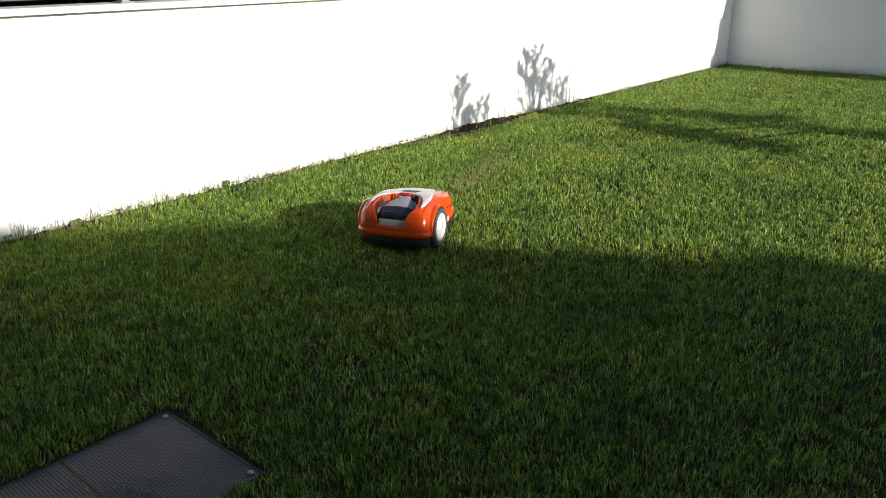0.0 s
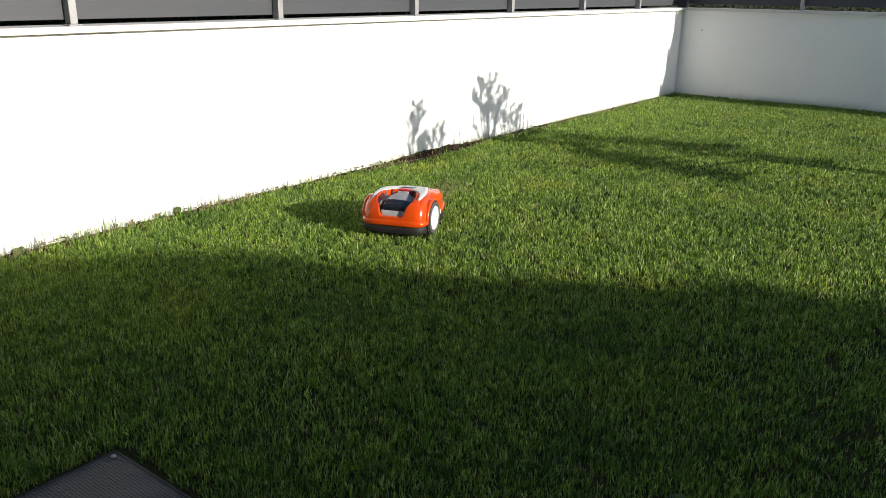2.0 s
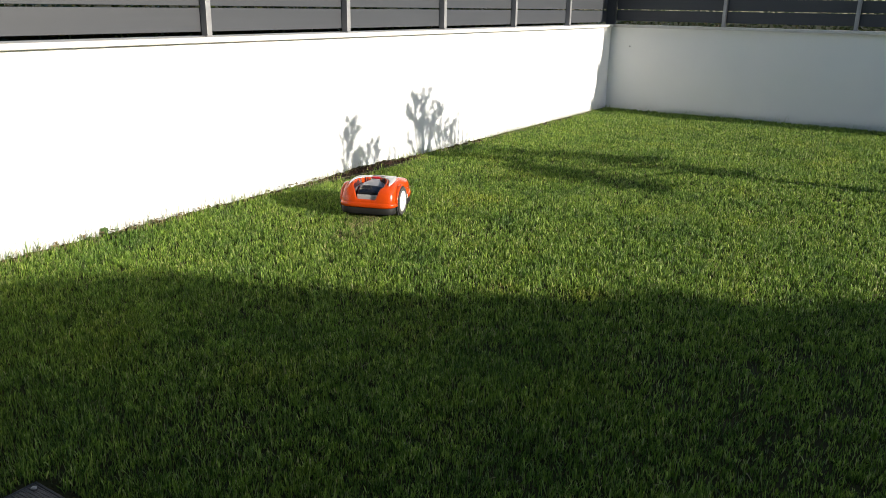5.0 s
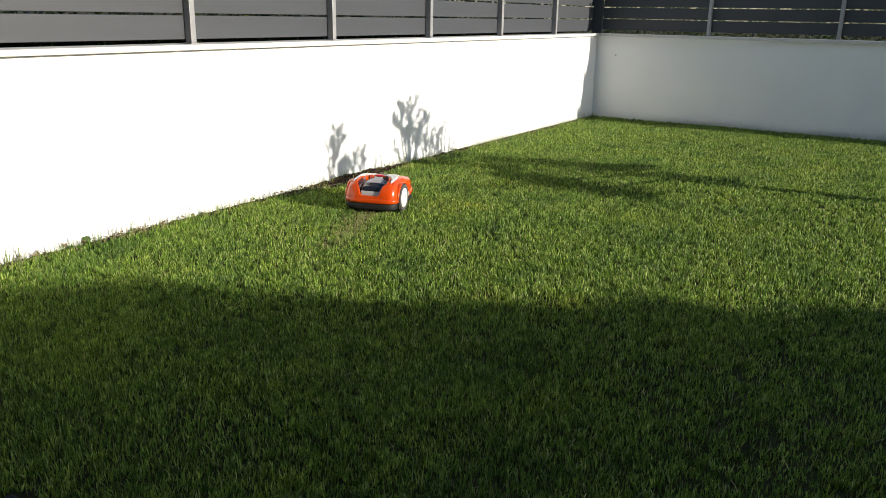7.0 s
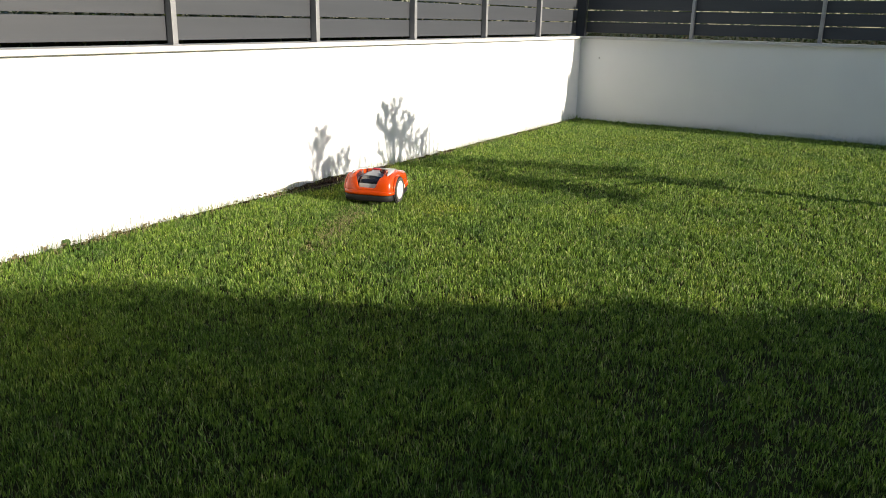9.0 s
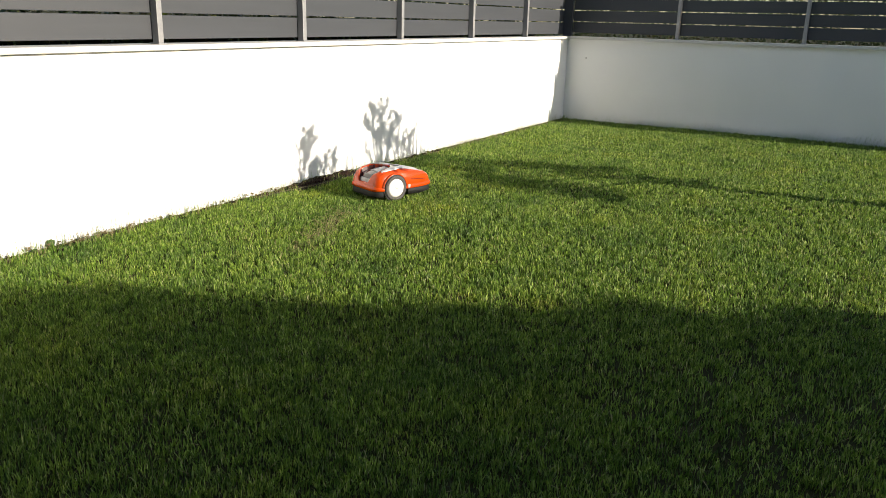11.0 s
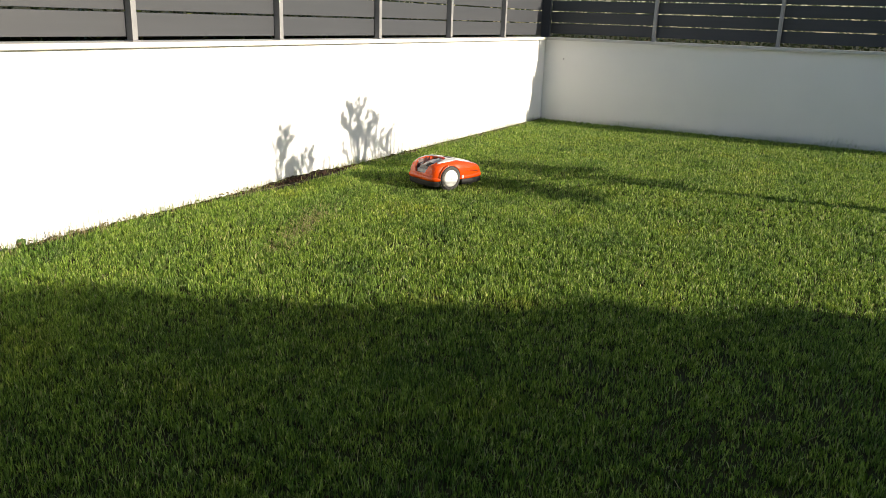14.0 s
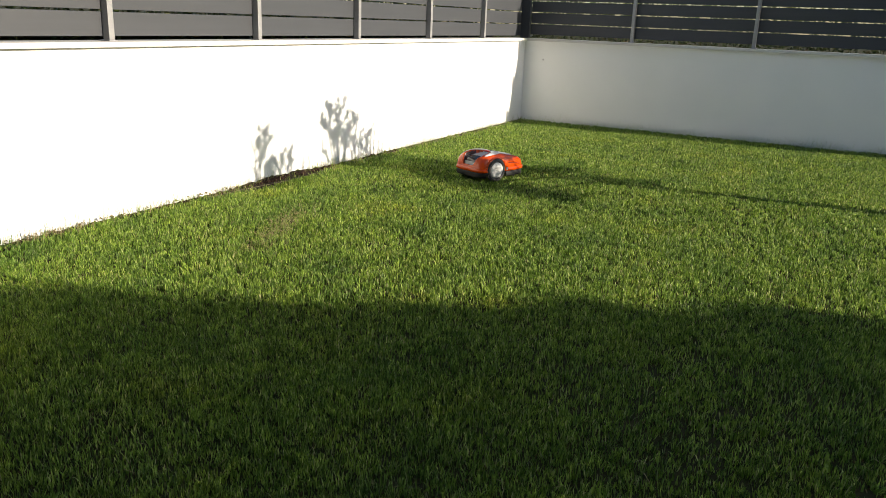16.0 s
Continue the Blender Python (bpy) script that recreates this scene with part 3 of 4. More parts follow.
def lawn():
    parts = []
    # stretches of the garden, from the near end to the far wall: x from, to, y from, to, blades per square metre
    for x0, x1, y0, y1, dens in ((-10.75, -8.4, -4.6, -0.02, 22500), (-8.4, -5.4, -5.2, -0.02, 16000), (-5.4, -2.6, -5.8, -0.02, 10500), (-2.6, -0.02, -6.2, -0.02, 8500),
                                  # beside and behind the walk, thin and broad-bladed
                                  (-12.28, -10.75, -6.9, -0.02, 2600), (-10.75, -8.4, -6.9, -4.6, 2600), (-8.4, -5.4, -10.45, -5.2, 2000), (-5.4, -2.6, -10.45, -5.8, 2000), (-2.6, -0.02, -10.45, -6.2, 2000), (-9.5, -8.4, -10.45, -6.9, 2000)):
        n = int((x1 - x0) * (y1 - y0) * dens)
        # blades stand loosely round the hearts of tufts
        k = n // 13
        cx, cy, c1, c2 = rng.uniform(x0, x1, k), rng.uniform(y0, y1, k), rng.random(k), rng.random(k)
        pick = rng.integers(0, k, n)
        loose = rng.random(n) < 0.25
        x = np.where(loose, rng.uniform(x0, x1, n), cx[pick] + rng.normal(0, 0.013, n))
        y = np.where(loose, rng.uniform(y0, y1, n), cy[pick] + rng.normal(0, 0.013, n))
        parts.append((x, np.minimum(y, -0.012), c1[pick], c2[pick]))
    x, y, h1, h2 = (np.concatenate([p[k] for p in parts]) for k in range(4))
    keep = np.ones(len(x), bool)
    # not on the plate
    m = np.array(MAT_INV)
    u = m[0, 0] * x + m[0, 1] * y + m[0, 3]
    v = m[1, 0] * x + m[1, 1] * y + m[1, 3]
    verge = 0.012 + 0.030 * rng.random(len(x)) * value_noise(x, y, 9.0, 41)
    keep &= ~((u > -verge) & (u < 0.510 + verge) & (v < verge) & (v > -1.05))
    # bare earth below the sunny wall, and a thin strip along it
    bare = 0.030 + 0.04 * value_noise(x, y, 3.0, 3) + 0.12 * np.exp(-((x + 5.65) / 0.62) ** 4)
    keep &= (y < -bare) | (rng.random(len(x)) < 0.16)
    # thin places
    thin = value_noise(x, y, 2.3, 8) * 0.6 + value_noise(x, y, 6.1, 9) * 0.4
    keep &= rng.random(len(x)) < 0.46 + 0.95 * thin
    # turf thinned towards the near end so dark thatch stands for deeper shade
    shade_thin = np.exp(-((x + 8.7) / 1.2) ** 2 - ((y + 4.3) / 1.0) ** 2)
    keep &= rng.random(len(x)) > 0.28 * shade_thin
    # scuffed turf where the wheels have turned before
    scuff = np.exp(-((x + 6.95) / 0.42) ** 2 - ((y + 1.08 - 0.40 * (x + 6.95)) / 0.10) ** 2)
    keep &= rng.random(len(x)) > 0.34 * scuff
    x, y, h1, h2 = x[keep], y[keep], h1[keep], h2[keep]
    n = len(x)
    far = np.clip((x + 10.5) / 10.5, 0, 1)
    aside = (x < -10.75) | (y < np.select([x < -8.4, x < -5.4, x < -2.6], [-4.6, -5.2, -5.8], -6.2))
    tall = value_noise(x, y, 1.7, 21) * 0.5 + value_noise(x, y, 5.3, 22) * 0.5
    near_wall = np.exp(-((y + 0.10) / 0.12) ** 2)
    height = (0.015 + 0.014 * tall + 0.016 * h2 + rng.normal(0, 0.006, n)) * (1 + 0.15 * near_wall * rng.random(n) + 0.8 * near_wall * (rng.random(n) < 0.06))
    height = np.clip(height, 0.014, 0.13)
    width = np.where(aside, 0.010, 0.0030 + 0.0036 * far) * rng.uniform(0.7, 1.3, n)
    lean = np.clip(np.abs(rng.normal(0.30, 0.27, n)), 0.02, 1.15)
    heading = h1 * 6.283 + rng.normal(0, 1.0, n)
    turn = rng.uniform(0, np.pi, n)
    z = np.zeros(n) - 0.002
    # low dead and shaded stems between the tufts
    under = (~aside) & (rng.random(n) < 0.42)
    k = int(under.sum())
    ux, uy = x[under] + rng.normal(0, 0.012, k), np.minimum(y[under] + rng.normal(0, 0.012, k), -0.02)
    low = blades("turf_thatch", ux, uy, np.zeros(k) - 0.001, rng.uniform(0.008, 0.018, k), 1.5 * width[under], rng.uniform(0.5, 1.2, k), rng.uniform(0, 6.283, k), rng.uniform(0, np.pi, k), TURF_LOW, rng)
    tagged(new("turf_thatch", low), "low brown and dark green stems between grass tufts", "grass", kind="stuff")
    me = blades("lawn", x, y, z, height, width, lean, heading, turn, GRASS, rng)
    tagged(new("lawn", me), "short mown green lawn with uneven tufts", "grass", kind="stuff")


lawn()

# dry stalks and tall blades that lean on the foot of the wall
def wall_fringe(name, n, mat, mean, label, seed, east=False):
    x = rng.uniform(-10.9, -0.1, n) if not east else rng.uniform(-6.2, -0.03, n)
    y = -0.01 - np.abs(rng.normal(0, 0.03 if east or mat is GRASS else 0.055, n))
    keep = rng.random(n) < 0.25 + 0.75 * value_noise(x, y * 0, 2.2, seed)
    x, y = (x[keep], y[keep]) if not east else (y[keep] * 1.6, x[keep])
    n = len(x)
    me = blades(name, x, y, np.zeros(n), np.clip(rng.gamma(3.0, mean / 3, n), 0.02, 0.17), rng.uniform(0.0018, 0.0038, n), np.clip(np.abs(rng.normal(0.3, 0.2, n)), 0, 0.9), rng.uniform(3.3, 6.1, n), rng.uniform(0, 0.6, n), mat, rng)
    tagged(new(name, me), label, "grass", kind="stuff")


wall_fringe("grass_fringe", 3200, GRASS, 0.066, "long grass blades along the foot of the wall", 31)
wall_fringe("dry_fringe", 5200, DRY_GRASS, 0.058, "dry brown grass stalks along the foot of the wall", 33)
wall_fringe("grass_fringe", 3200, GRASS, 0.075, "long grass tufts along the foot of the shaded wall", 37, True)


# dead leaves blown against the wall
def leaf_litter():
    n = 420
    x = rng.uniform(-10.2, -6.2, n)
    keep = rng.random(n) < value_noise(x, x * 0, 1.6, 35) + 0.2
    x = x[keep]
    n = len(x)
    c = np.stack([x, -0.012 - np.abs(rng.normal(0, 0.035, n)), rng.uniform(0.022, 0.05, n)], 1)
    d = rng.normal(size=(n, 3)) * np.array([1, 1, 0.35])
    d /= np.linalg.norm(d, axis=1)[:, None]
    e = np.cross(d, rng.normal(size=(n, 3)) * np.array([0.4, 0.4, 1]))
    e /= np.linalg.norm(e, axis=1)[:, None]
    s = rng.uniform(0.008, 0.020, n)[:, None]
    up = np.array([0, 0, 0.25])
    v = np.stack([c - d * s, c + e * s * 0.5 + up * s, c + d * s, c - e * s * 0.5 + up * s], 1)
    me = mesh_of("leaf_litter", v.reshape(-1, 3), np.arange(4 * n, dtype=np.int32), np.full(n, 4, np.int32), DEAD_LEAF)
    tagged(new("leaf_litter", me), "dead brown leaves lying along the foot of the wall", "dead leaves", kind="stuff")


leaf_litter()


# dry clippings strewn on the turf
def clippings():
    n = 1500
    near = rng.random(n) < 0.5
    x = np.where(near, -6.95 + rng.normal(0, 0.3, n), rng.uniform(-10.6, -3.0, n))
    y = np.where(near, -1.08 + 0.40 * (x + 6.95) + rng.normal(0, 0.07, n), rng.uniform(-4.8, -0.1, n))
    m = np.array(MAT_INV)
    u, v = m[0, 0] * x + m[0, 1] * y + m[0, 3], m[1, 0] * x + m[1, 1] * y + m[1, 3]
    on = (u > -0.01) & (u < 0.52) & (v < 0.0)
    z = np.where(on, 0.016, rng.uniform(0.012, 0.030, n))
    me = blades("clippings", x, y, z, rng.uniform(0.015, 0.04, n), rng.uniform(0.002, 0.004, n), np.full(n, 1.35), rng.uniform(0, 6.28, n), rng.uniform(0, 3.14, n), STRAW, rng)
    tagged(new("clippings", me), "dry straw-coloured grass clippings on the turf", "grass clippings", kind="stuff")


clippings()


# ---- bare earth, clods and stones below the sunny wall ----
def lump(size, seed, flat=0.65):
    bm = bmesh.new()
    bmesh.ops.create_icosphere(bm, subdivisions=2, radius=1)
    for v in bm.verts:
        k = 1 + 0.38 * noise.noise(v.co * 1.6 + Vector((seed * 7.1, seed * 3.3, 0)))
        v.co = Vector((v.co.x * size * k, v.co.y * size * k * 0.8, v.co.z * size * k * flat))
    return bm


def earth_strip():
    bm = bmesh.new()
    nx, ny = 300, 6
    rows = []
    for i in range(nx + 1):
        x = -10.9 + 10.88 * i / nx
        wide = 0.10 + 0.12 * math.exp(-((x + 5.65) / 0.65) ** 4) + 0.02 * noise.noise((x * 2, 0, 0))
        row = []
        for j in range(ny + 1):
            f = j / ny
            y = -0.001 - wide * f
            z = 0.004 + (0.016 + 0.026 * math.exp(-((x + 5.62) / 0.50) ** 4)) * (1 - f) * (1 + 0.8 * noise.noise((x * 14, y * 30, 1.0)))
            row.append(bm.verts.new((x, y, max(0.002, z) if j < ny else -0.01)))
        rows.append(row)
    for a, b in zip(rows, rows[1:]):
        for j in range(ny):
            bm.faces.new((a[j], b[j], b[j + 1], a[j + 1]))
    tagged(part("bare_earth", bm, SOIL, smooth=True), "strip of bare earth along the foot of the wall, shrub shade in its tone", "soil", kind="structure")


earth_strip()
r2 = random.Random(4)
shapes = [lump(1.0, s) for s in range(5)]
clod_meshes = []
for s, bm in enumerate(shapes):
    me = bpy.data.meshes.new("soil_clod")
    bm.to_mesh(me)
    bm.free()
    me.materials.append(CLOD)
    clod_meshes.append(me)
for k in range(150):
    x = -5.62 + r2.gauss(0, 0.30) if k < 110 else r2.uniform(-7.4, -3.6)
    s = r2.uniform(0.007, 0.026) * (1.0 if k < 110 else 0.7) if k > 2 else 0.036
    ob = new("soil_clod", r2.choice(clod_meshes))
    ob.matrix_world = pose(x if k > 2 else (-5.40, -5.47, -5.72)[k], -0.01 - s - r2.random() * 0.06, 0.028 + s * 0.2, 0, 0, r2.uniform(0, 360)) @ Matrix.Diagonal((s, s, s, 1))
    tagged(ob, "crumbly brown soil clod", "soil clod", "clods below the wall")

# pale wire pegged along the edge of the lawn
bm = bmesh.new()
pts = [(-6.6 + 6.4 * i / 60, -0.105 - 0.02 * noise.noise((i * 0.21, 3, 0)) - (0.06 * math.exp(-((-6.6 + 6.4 * i / 60 + 5.55) / 0.6) ** 4)), 0.030 + 0.012 * noise.noise((i * 0.35, 7, 0))) for i in range(61)]
tube(bm, pts, [0.0022] * 61, 5)
tagged(part("boundary_wire", bm, WIRE, smooth=True), "thin pale wire lying along the lawn edge", "wire")


# ---- small broad-leaved weeds at the foot of the wall ----
def weed(x, y, size, seed):
    rr = random.Random(seed)
    bm = bmesh.new()
    for k in range(7):
        a, up = rr.uniform(0, 6.28), rr.uniform(0.4, 1.1)
        L = size * rr.uniform(0.6, 1.1)
        d = Vector((math.cos(a) * math.cos(up), math.sin(a) * math.cos(up), math.sin(up)))
        side = Vector((-math.sin(a), math.cos(a), 0))
        base = d * L * 0.35
        prev = None
        for f, w in ((0, 0.04), (0.3, 0.26), (0.6, 0.30), (0.85, 0.16), (1.0, 0.01)):
            c = base + d * L * f * 0.8 - Vector((0, 0, L * 0.25 * f * f))
            pair = (bm.verts.new(c + side * w * L), bm.verts.new(c + Vector((0, 0, -0.06 * L * (w > 0.1)))), bm.verts.new(c - side * w * L))
            if prev:
                bm.faces.new((prev[0], pair[0], pair[1], prev[1]))
                bm.faces.new((prev[1], pair[1], pair[2], prev[2]))
            prev = pair
        tube(bm, [(0, 0, -0.01), tuple(base)], [0.0022, 0.0016], 5)
    ob = part("weed", bm, WEED, None, smooth=True)
    ob.location = (x, y, 0.0)
    tagged(ob, "small broad-leaved green weed in the turf", "weed", "weeds in the garden")


for k, (x, s) in enumerate(((-8.28, 0.085), (-8.42, 0.06), (-8.05, 0.05), (-9.30, 0.08), (-9.42, 0.06), (-8.62, 0.05), (-7.75, 0.045), (-7.2, 0.04), (-6.9, 0.04))):
    weed(x, -0.05 - 0.01 * (k % 3), s, k)

weed(-9.13, -3.69, 0.045, 21)
weed(-8.62, -3.20, 0.030, 22)

# ---- a mark on the shaded wall ----
tagged(part("wall_fixing", lathe([(0, 0.004), (0.010, 0.004), (0.013, 0.0), (0, 0)], 12, "z"), PANEL_GREY), "small grey plugged hole in the wall", "fixing").matrix_world = pose(-0.0005, -0.30, 0.906, 0, -90, 0)


# ---- out of view, but casting the shadows: a young tree and the next house ----
def young_tree():
    root = tagged(new("young_tree"), "low young tree with upright leafy shoots", "tree")
    bx, by, R = -3.723, -5.3, -SUN_Y
    root.location = (bx, by, 0)
    rr = random.Random(9)
    lr = np.random.default_rng(3)
    leaves = []   # place, length, way it points

    def at(sx, sy, wz, off):
        """The place in the crown, off behind or before the trunk, whose shade falls at (sx, sy, wz)."""
        h = wz + (sy - (by + off)) / R
        return Vector((sx + SUN_X * (h - wz) - bx, off, h))

    trunk = bmesh.new()
    tube(trunk, [(0, 0, -0.05), (0.010, 0, 0.3), (-0.010, 0, 0.6), (-0.008, 0.0, 0.93), (-0.03, 0.0, 1.15)], [0.095, 0.080, 0.070, 0.055, 0.026], 9)
    part("trunk", trunk, BARK, root, smooth=True)
    fork = Vector((-0.008, 0, 0.90))

    def limb(points, thick):
        bm = bmesh.new()
        tube(bm, [tuple(p) for p in points], [thick * (1 - 0.7 * k / (len(points) - 1)) for k in range(len(points))], 6)
        part("limb", bm, BARK, root, smooth=True)

    # leafy boughs, whose shade lies in bands over the lawn
    for (x0, y0), (x1, y1), half, count in (((-4.20, -0.35), (-3.62, -2.0), 0.20, 1500), ((-4.72, -0.85), (-4.84, -2.45), 0.25, 1600), ((-4.55, -0.1), (-4.4, -1.0), 0.15, 500), ((-4.0, -1.2), (-3.75, -2.9), 0.13, 520)):
        off = rr.uniform(-0.2, 0.2)
        limb([fork, at((x0 + x1) / 2, (y0 + y1) / 2 - 0.3, 0, off), at(x0, y0, 0, off)], 0.016)
        for f in lr.random(count):
            side = lr.normal(0, 0.5) * half + math.sin(f * 23) * 0.04
            leaves.append((at(x0 + (x1 - x0) * f + side, y0 + (y1 - y0) * f, 0, off + lr.normal(0, 0.10)), lr.uniform(0.020, 0.034), lr.normal(size=3) + np.array([0, 0, 1.0])))

    # upright twigs, forking, whose shade climbs the wall
    twigs = bmesh.new()

    def twig(sx, wz, angle, length, thick, off, depth, top, leafy_from):
        pts, p, steps = [at(sx, 0, wz, off)], (sx, wz), 5
        for k in range(steps):
            angle += rr.uniform(-0.13, 0.13)
            p = (p[0] + math.sin(angle) * length / steps, p[1] + math.cos(angle) * length / steps)
            pts.append(at(p[0], 0, p[1], off))
            if depth > 0 and p[1] < top and k > 0:
                turn = angle + (1 if (k + depth) % 2 else -1) * rr.uniform(0.3, 0.6)
                twig(p[0], p[1], turn, min(length * rr.uniform(0.22, 0.36), max(0.06, (top - p[1]) * 1.2)), thick * 0.75, off + rr.uniform(-0.04, 0.04), depth - 1, top, leafy_from)
            if p[1] > leafy_from:
                for m in (-1, 1) if k % 2 else (1,):
                    a = angle + m * rr.uniform(0.25, 0.7)
                    long = rr.uniform(0.018, 0.032)
                    leaves.append((at(p[0] + math.sin(a) * long, 0, p[1] + math.cos(a) * long, off), long, (math.sin(a), 0.15 * rr.uniform(-1, 1), math.cos(a))))
        tube(twigs, [tuple(q) for q in pts], [thick * (1 - 0.13 * k) for k in range(steps + 1)], 5)

    for sx, lean, top, depth, leafy_from in (
            (-5.97, 0.18, 0.43, 2, 0.24), (-5.95, 0.16, 0.46, 2, 0.26), (-5.95, 0.27, 0.42, 1, 0.28), (-5.95, 0.05, 0.38, 1, 0.30), (-6.03, -0.25, 0.09, 0, 0.0), (-5.94, -0.1, 0.17, 0, 0.1),
            (-5.86, 0.35, 0.17, 2, 0.0), (-5.80, 0.05, 0.19, 2, 0.0), (-5.76, -0.2, 0.15, 2, 0.0), (-5.72, 0.12, 0.28, 0, 0.02), (-5.64, 0.15, 0.25, 1, 0.02), (-5.56, 0.28, 0.22, 1, 0.02), (-5.49, 0.25, 0.23, 1, 0.05), (-5.32, 0.22, 0.21, 0, 0.03), (-5.22, 0.15, 0.19, 0, 0.04),
            (-4.80, -0.42, 0.52, 2, 0.18), (-4.78, -0.28, 0.55, 2, 0.2), (-4.77, -0.16, 0.60, 2, 0.2), (-4.76, -0.05, 0.62, 2, 0.2), (-4.75, 0.07, 0.58, 2, 0.2), (-4.74, 0.19, 0.52, 2, 0.2), (-4.73, 0.35, 0.46, 2, 0.2), (-4.73, 0.50, 0.43, 2, 0.2), (-4.80, -0.75, 0.20, 1, 0.1),
            (-4.79, -0.35, 0.50, 0, 0.2), (-4.77, -0.22, 0.60, 0, 0.2), (-4.76, -0.10, 0.63, 0, 0.3), (-4.74, 0.12, 0.60, 0, 0.2), (-4.73, 0.42, 0.47, 0, 0.2), (-4.70, 0.28, 0.42, 0, 0.1), (-4.66, 0.05, 0.30, 1, 0.0), (-4.40, 0.12, 0.30, 1, 0.0), (-4.18, 0.17, 0.36, 0, 0.0), (-5.90, 0.3, 0.12, 1, 0.0), (-5.66, 0.2, 0.2, 1, 0.0),
            (-4.62, 0.10, 0.26, 1, 0.0), (-4.52, 0.12, 0.26, 1, 0.0), (-4.44, 0.10, 0.29, 1, 0.0), (-4.36, 0.08, 0.20, 1, 0.0), (-4.30, 0.10, 0.29, 1, 0.0), (-4.25, 0.15, 0.24, 1, 0.0), (-4.21, 0.15, 0.33, 0, 0.0), (-4.16, 0.2, 0.35, 0, 0.0), (-4.12, 0.2, 0.43, 0, 0.0), (-4.03, 0.15, 0.21, 0, 0.0), (-3.95, 0.1, 0.16, 0, 0.0)):
        twig(sx, -0.06, lean, (top + 0.03) / math.cos(lean), 0.0120 if depth > 1 else 0.0165, rr.uniform(-0.2, 0.25), depth, top, leafy_from)
    part("twigs", twigs, BARK, root, smooth=True)
    for sx in (-5.94, -5.7, -4.80, -4.4):
        limb([fork + Vector((-0.02, 0, 0.12)), at(sx, 0, -0.25, 0.0), at(sx, 0, -0.03, 0.05)], 0.011)

    n = len(leaves)
    c = np.array([tuple(v[0]) for v in leaves])
    d = np.array([tuple(v[2]) for v in leaves])
    d /= np.linalg.norm(d, axis=1)[:, None]
    e = np.cross(d, np.array(tuple(to_sun)) + lr.normal(0, 0.35, size=(n, 3)))
    e /= np.linalg.norm(e, axis=1)[:, None]
    s = np.array([v[1] for v in leaves])[:, None]
    v = np.stack([c - d * s, c + e * s * 0.28, c + d * s, c - e * s * 0.28], 1)
    crown_leaves = new("crown", mesh_of("crown", v.reshape(-1, 3), np.arange(4 * n, dtype=np.int32), np.full(n, 4, np.int32), HEDGE))
    crown_leaves.parent = root
    tagged(crown_leaves, kind="stuff")


young_tree()


def next_house():
    """Its gable end rises towards the near end of the garden; the verge steps with the courses of tiles."""
    root = tagged(new("house"), "neighbouring house with a pitched tiled roof", "house")
    y_h, R = -21.0, -SUN_Y
    edge = [(-6.62, -5.2), (-6.65, -4.40), (-6.71, -4.06), (-6.81, -3.84), (-7.16, -3.75), (-7.30, -3.36), (-7.19, -3.08), (-7.38, -2.98), (-7.58, -2.80), (-7.78, -2.36), (-8.12, -1.96), (-8.42, -1.55), (-8.46, -0.88), (-8.70, -0.62), (-9.0, -0.32), (-9.44, -0.01), (-9.62, 0.30), (-10.6, 0.9), (-12.5, 1.9)]
    prof = []
    for sx, sy in edge:
        h = (sy - y_h) / R
        prof.append((sx + SUN_X * h, h))
    prof = [(prof[0][0], -0.1)] + prof + [(-14.5, prof[-1][1] + 0.2), (-14.5, -0.1)]
    def slab(pts, y0, y1):
        bm = bmesh.new()
        a = [bm.verts.new((x, y0, z)) for x, z in pts]
        b = [bm.verts.new((x, y1, z)) for x, z in pts]
        bm.faces.new(a)
        bm.faces.new(b[::-1])
        for k in range(len(pts)):
            m = (k + 1) % len(pts)
            bm.faces.new((a[k], b[k], b[m], a[m]))
        return bm
    part("wall", slab([(x, z - (0.12 if z > 0 else 0)) for x, z in prof], y_h, y_h - 6.0), NEIGHBOUR, root)
    roof = [(x, z) for x, z in prof[2:-1]]
    part("roof", slab(roof + [(x + 0.02, z - 0.1) for x, z in roof[::-1]], y_h + 0.02, y_h - 6.2), ROOF_TILE, root)


next_house()


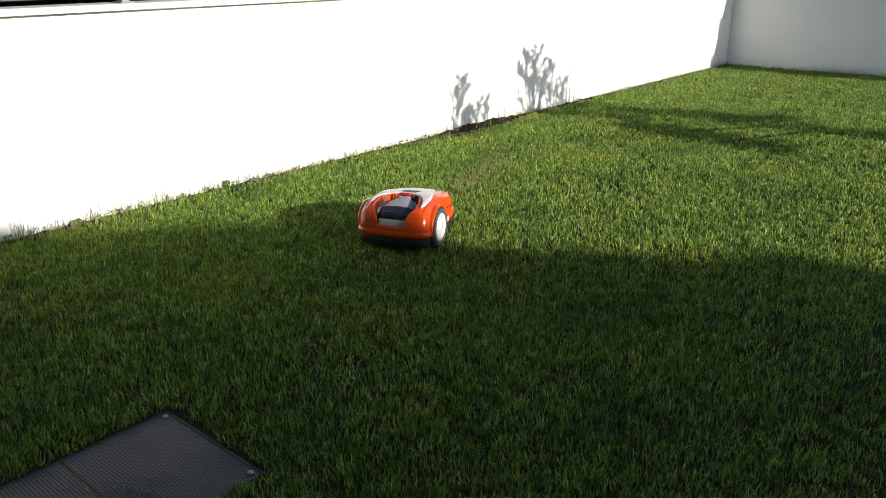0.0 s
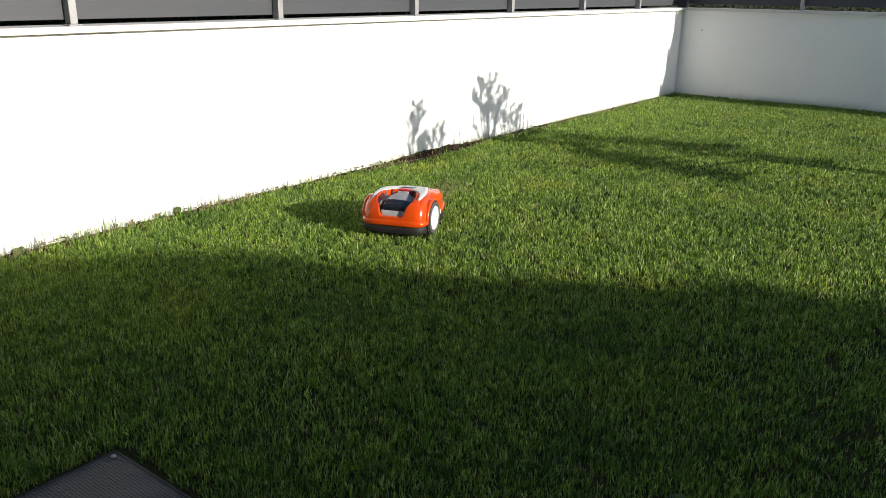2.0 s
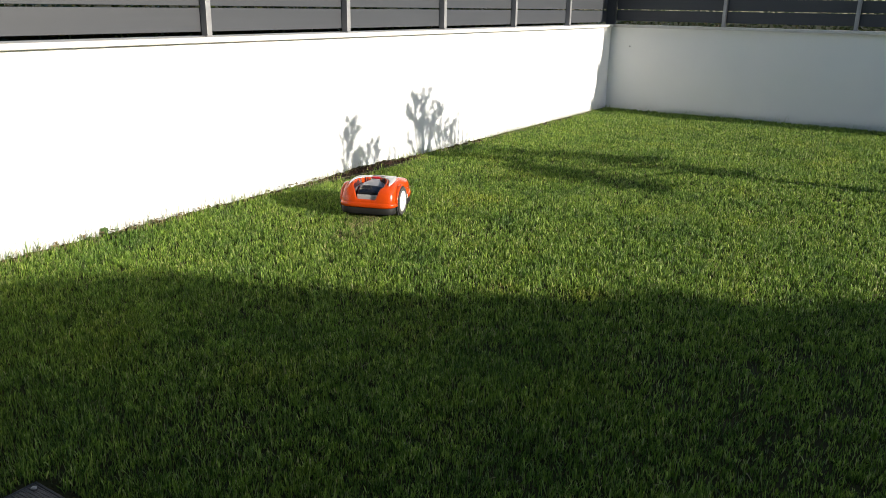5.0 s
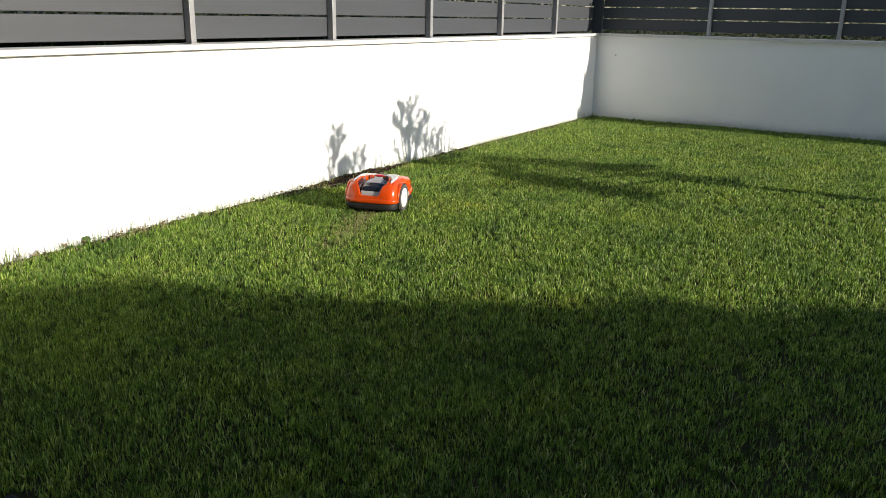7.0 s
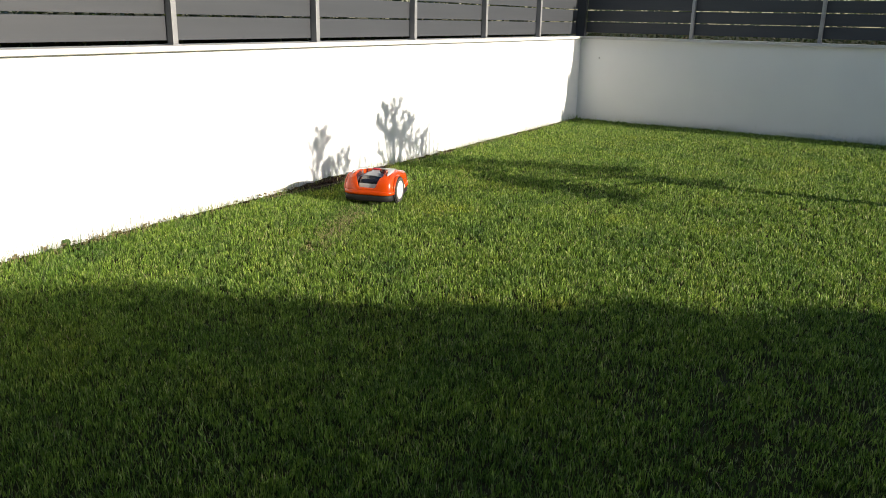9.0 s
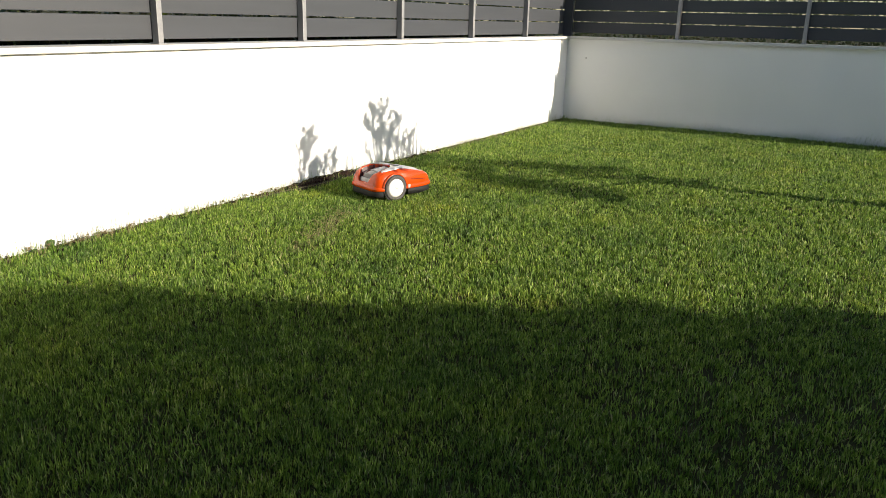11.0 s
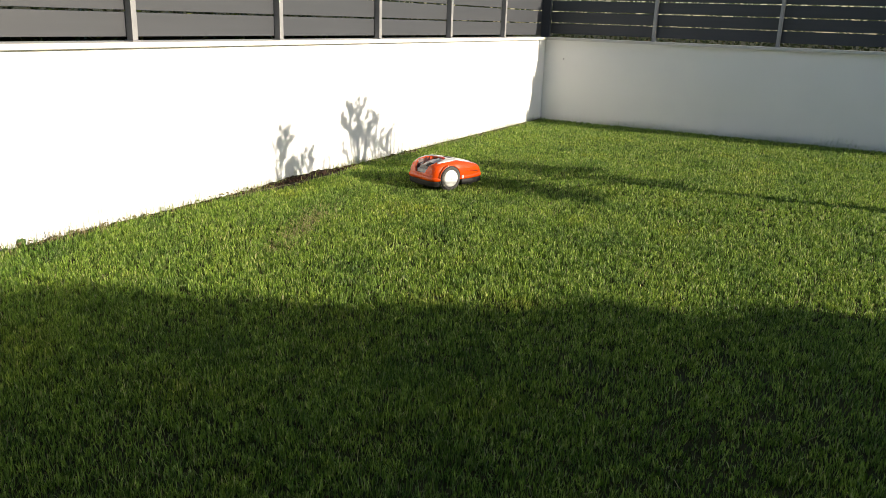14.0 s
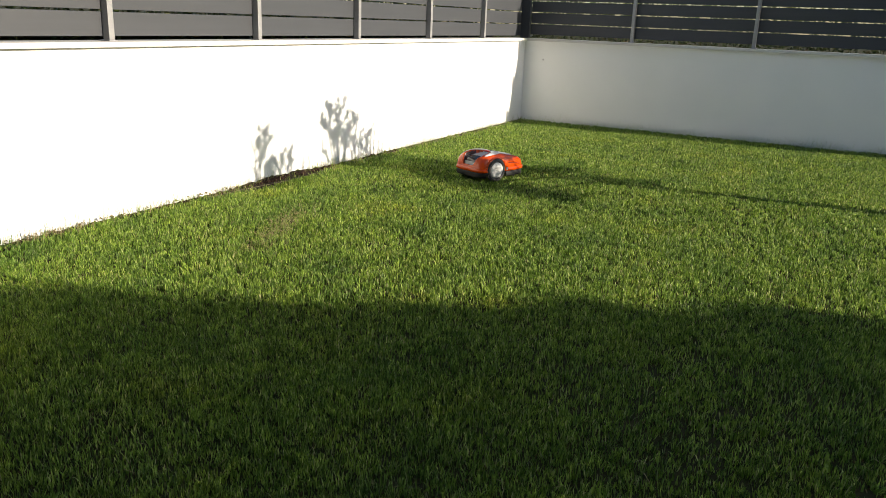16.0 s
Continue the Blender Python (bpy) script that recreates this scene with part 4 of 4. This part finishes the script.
def sky_blocker():
    """Unseen block added beside and behind the near end to shut out sky."""
    root = tagged(new("house"), "unseen house-like block added beside the lawn to shut out sky light", "house")
    part("wall", block(-12.29, -9.60, -10.45, -7.0, -0.1, 8.0, bevel=0.02), NEIGHBOUR, root)
    part("roof", block(-12.29, -9.55, -10.45, -6.95, 8.0, 8.2, bevel=0.02), ROOF_TILE, root)


sky_blocker()


# ---- what moves ----
MOWER_ROWS = [
    (0.0, -8.278, -1.624, 21.8), (1.0, -7.943, -1.480, 21.3), (1.5, -7.780, -1.410, 21.1), (2.5, -7.458, -1.275, 20.7), (3.5, -7.150, -1.148, 20.5), (4.0, -7.020, -1.082, 20.2),
    (5.0, -6.830, -1.018, 19.4), (6.5, -6.566, -0.936, 17.8), (7.5, -6.378, -0.868, 17.0), (8.5, -6.205, -0.801, 16.4), (9.2, -6.105, -0.765, 15.0),
    (9.8, -6.055, -0.755, 6.5), (10.4, -5.990, -0.767, -8.0), (11.0, -5.905, -0.802, -21.0), (11.5, -5.815, -0.839, -26.0), (12.0, -5.713, -0.876, -25.6),
    (12.5, -5.603, -0.914, -25.0), (13.0, -5.478, -0.965, -24.7), (13.5, -5.345, -1.035, -24.3), (14.0, -5.180, -1.120, -24.0), (14.5, -5.005, -1.200, -24.0),
    (15.0, -4.805, -1.272, -24.0), (15.5, -4.625, -1.347, -24.0), (16.0, -4.470, -1.430, -24.0)]


def motions():
    walk(mower, [(t, pose(x, y, 0.012, 0, 0, yaw)) for t, x, y, yaw in MOWER_ROWS])
    # each wheel rolls by the ground that it covers
    def place(t):
        for (t0, x0, y0, a0), (t1, x1, y1, a1) in zip(MOWER_ROWS, MOWER_ROWS[1:]):
            if t <= t1:
                f = (t - t0) / (t1 - t0)
                return x0 + (x1 - x0) * f, y0 + (y1 - y0) * f, a0 + (a1 - a0) * f
    for wheel, sgn in mower_wheels:
        rows, roll = [], 0.0
        before = place(0)
        for i in range(65):
            t = i * 0.25
            now = place(t)
            a = radians(now[2])
            ahead = (now[0] - before[0]) * math.cos(a) + (now[1] - before[1]) * math.sin(a)
            swing = -sgn * 0.20 * radians(now[2] - before[2])
            roll += math.degrees((ahead + swing) / 0.099)
            rows.append((t, pose(0, sgn * 0.2035, HUB, 0, roll, 0)))
            before = now
        walk(wheel, rows)


motions()
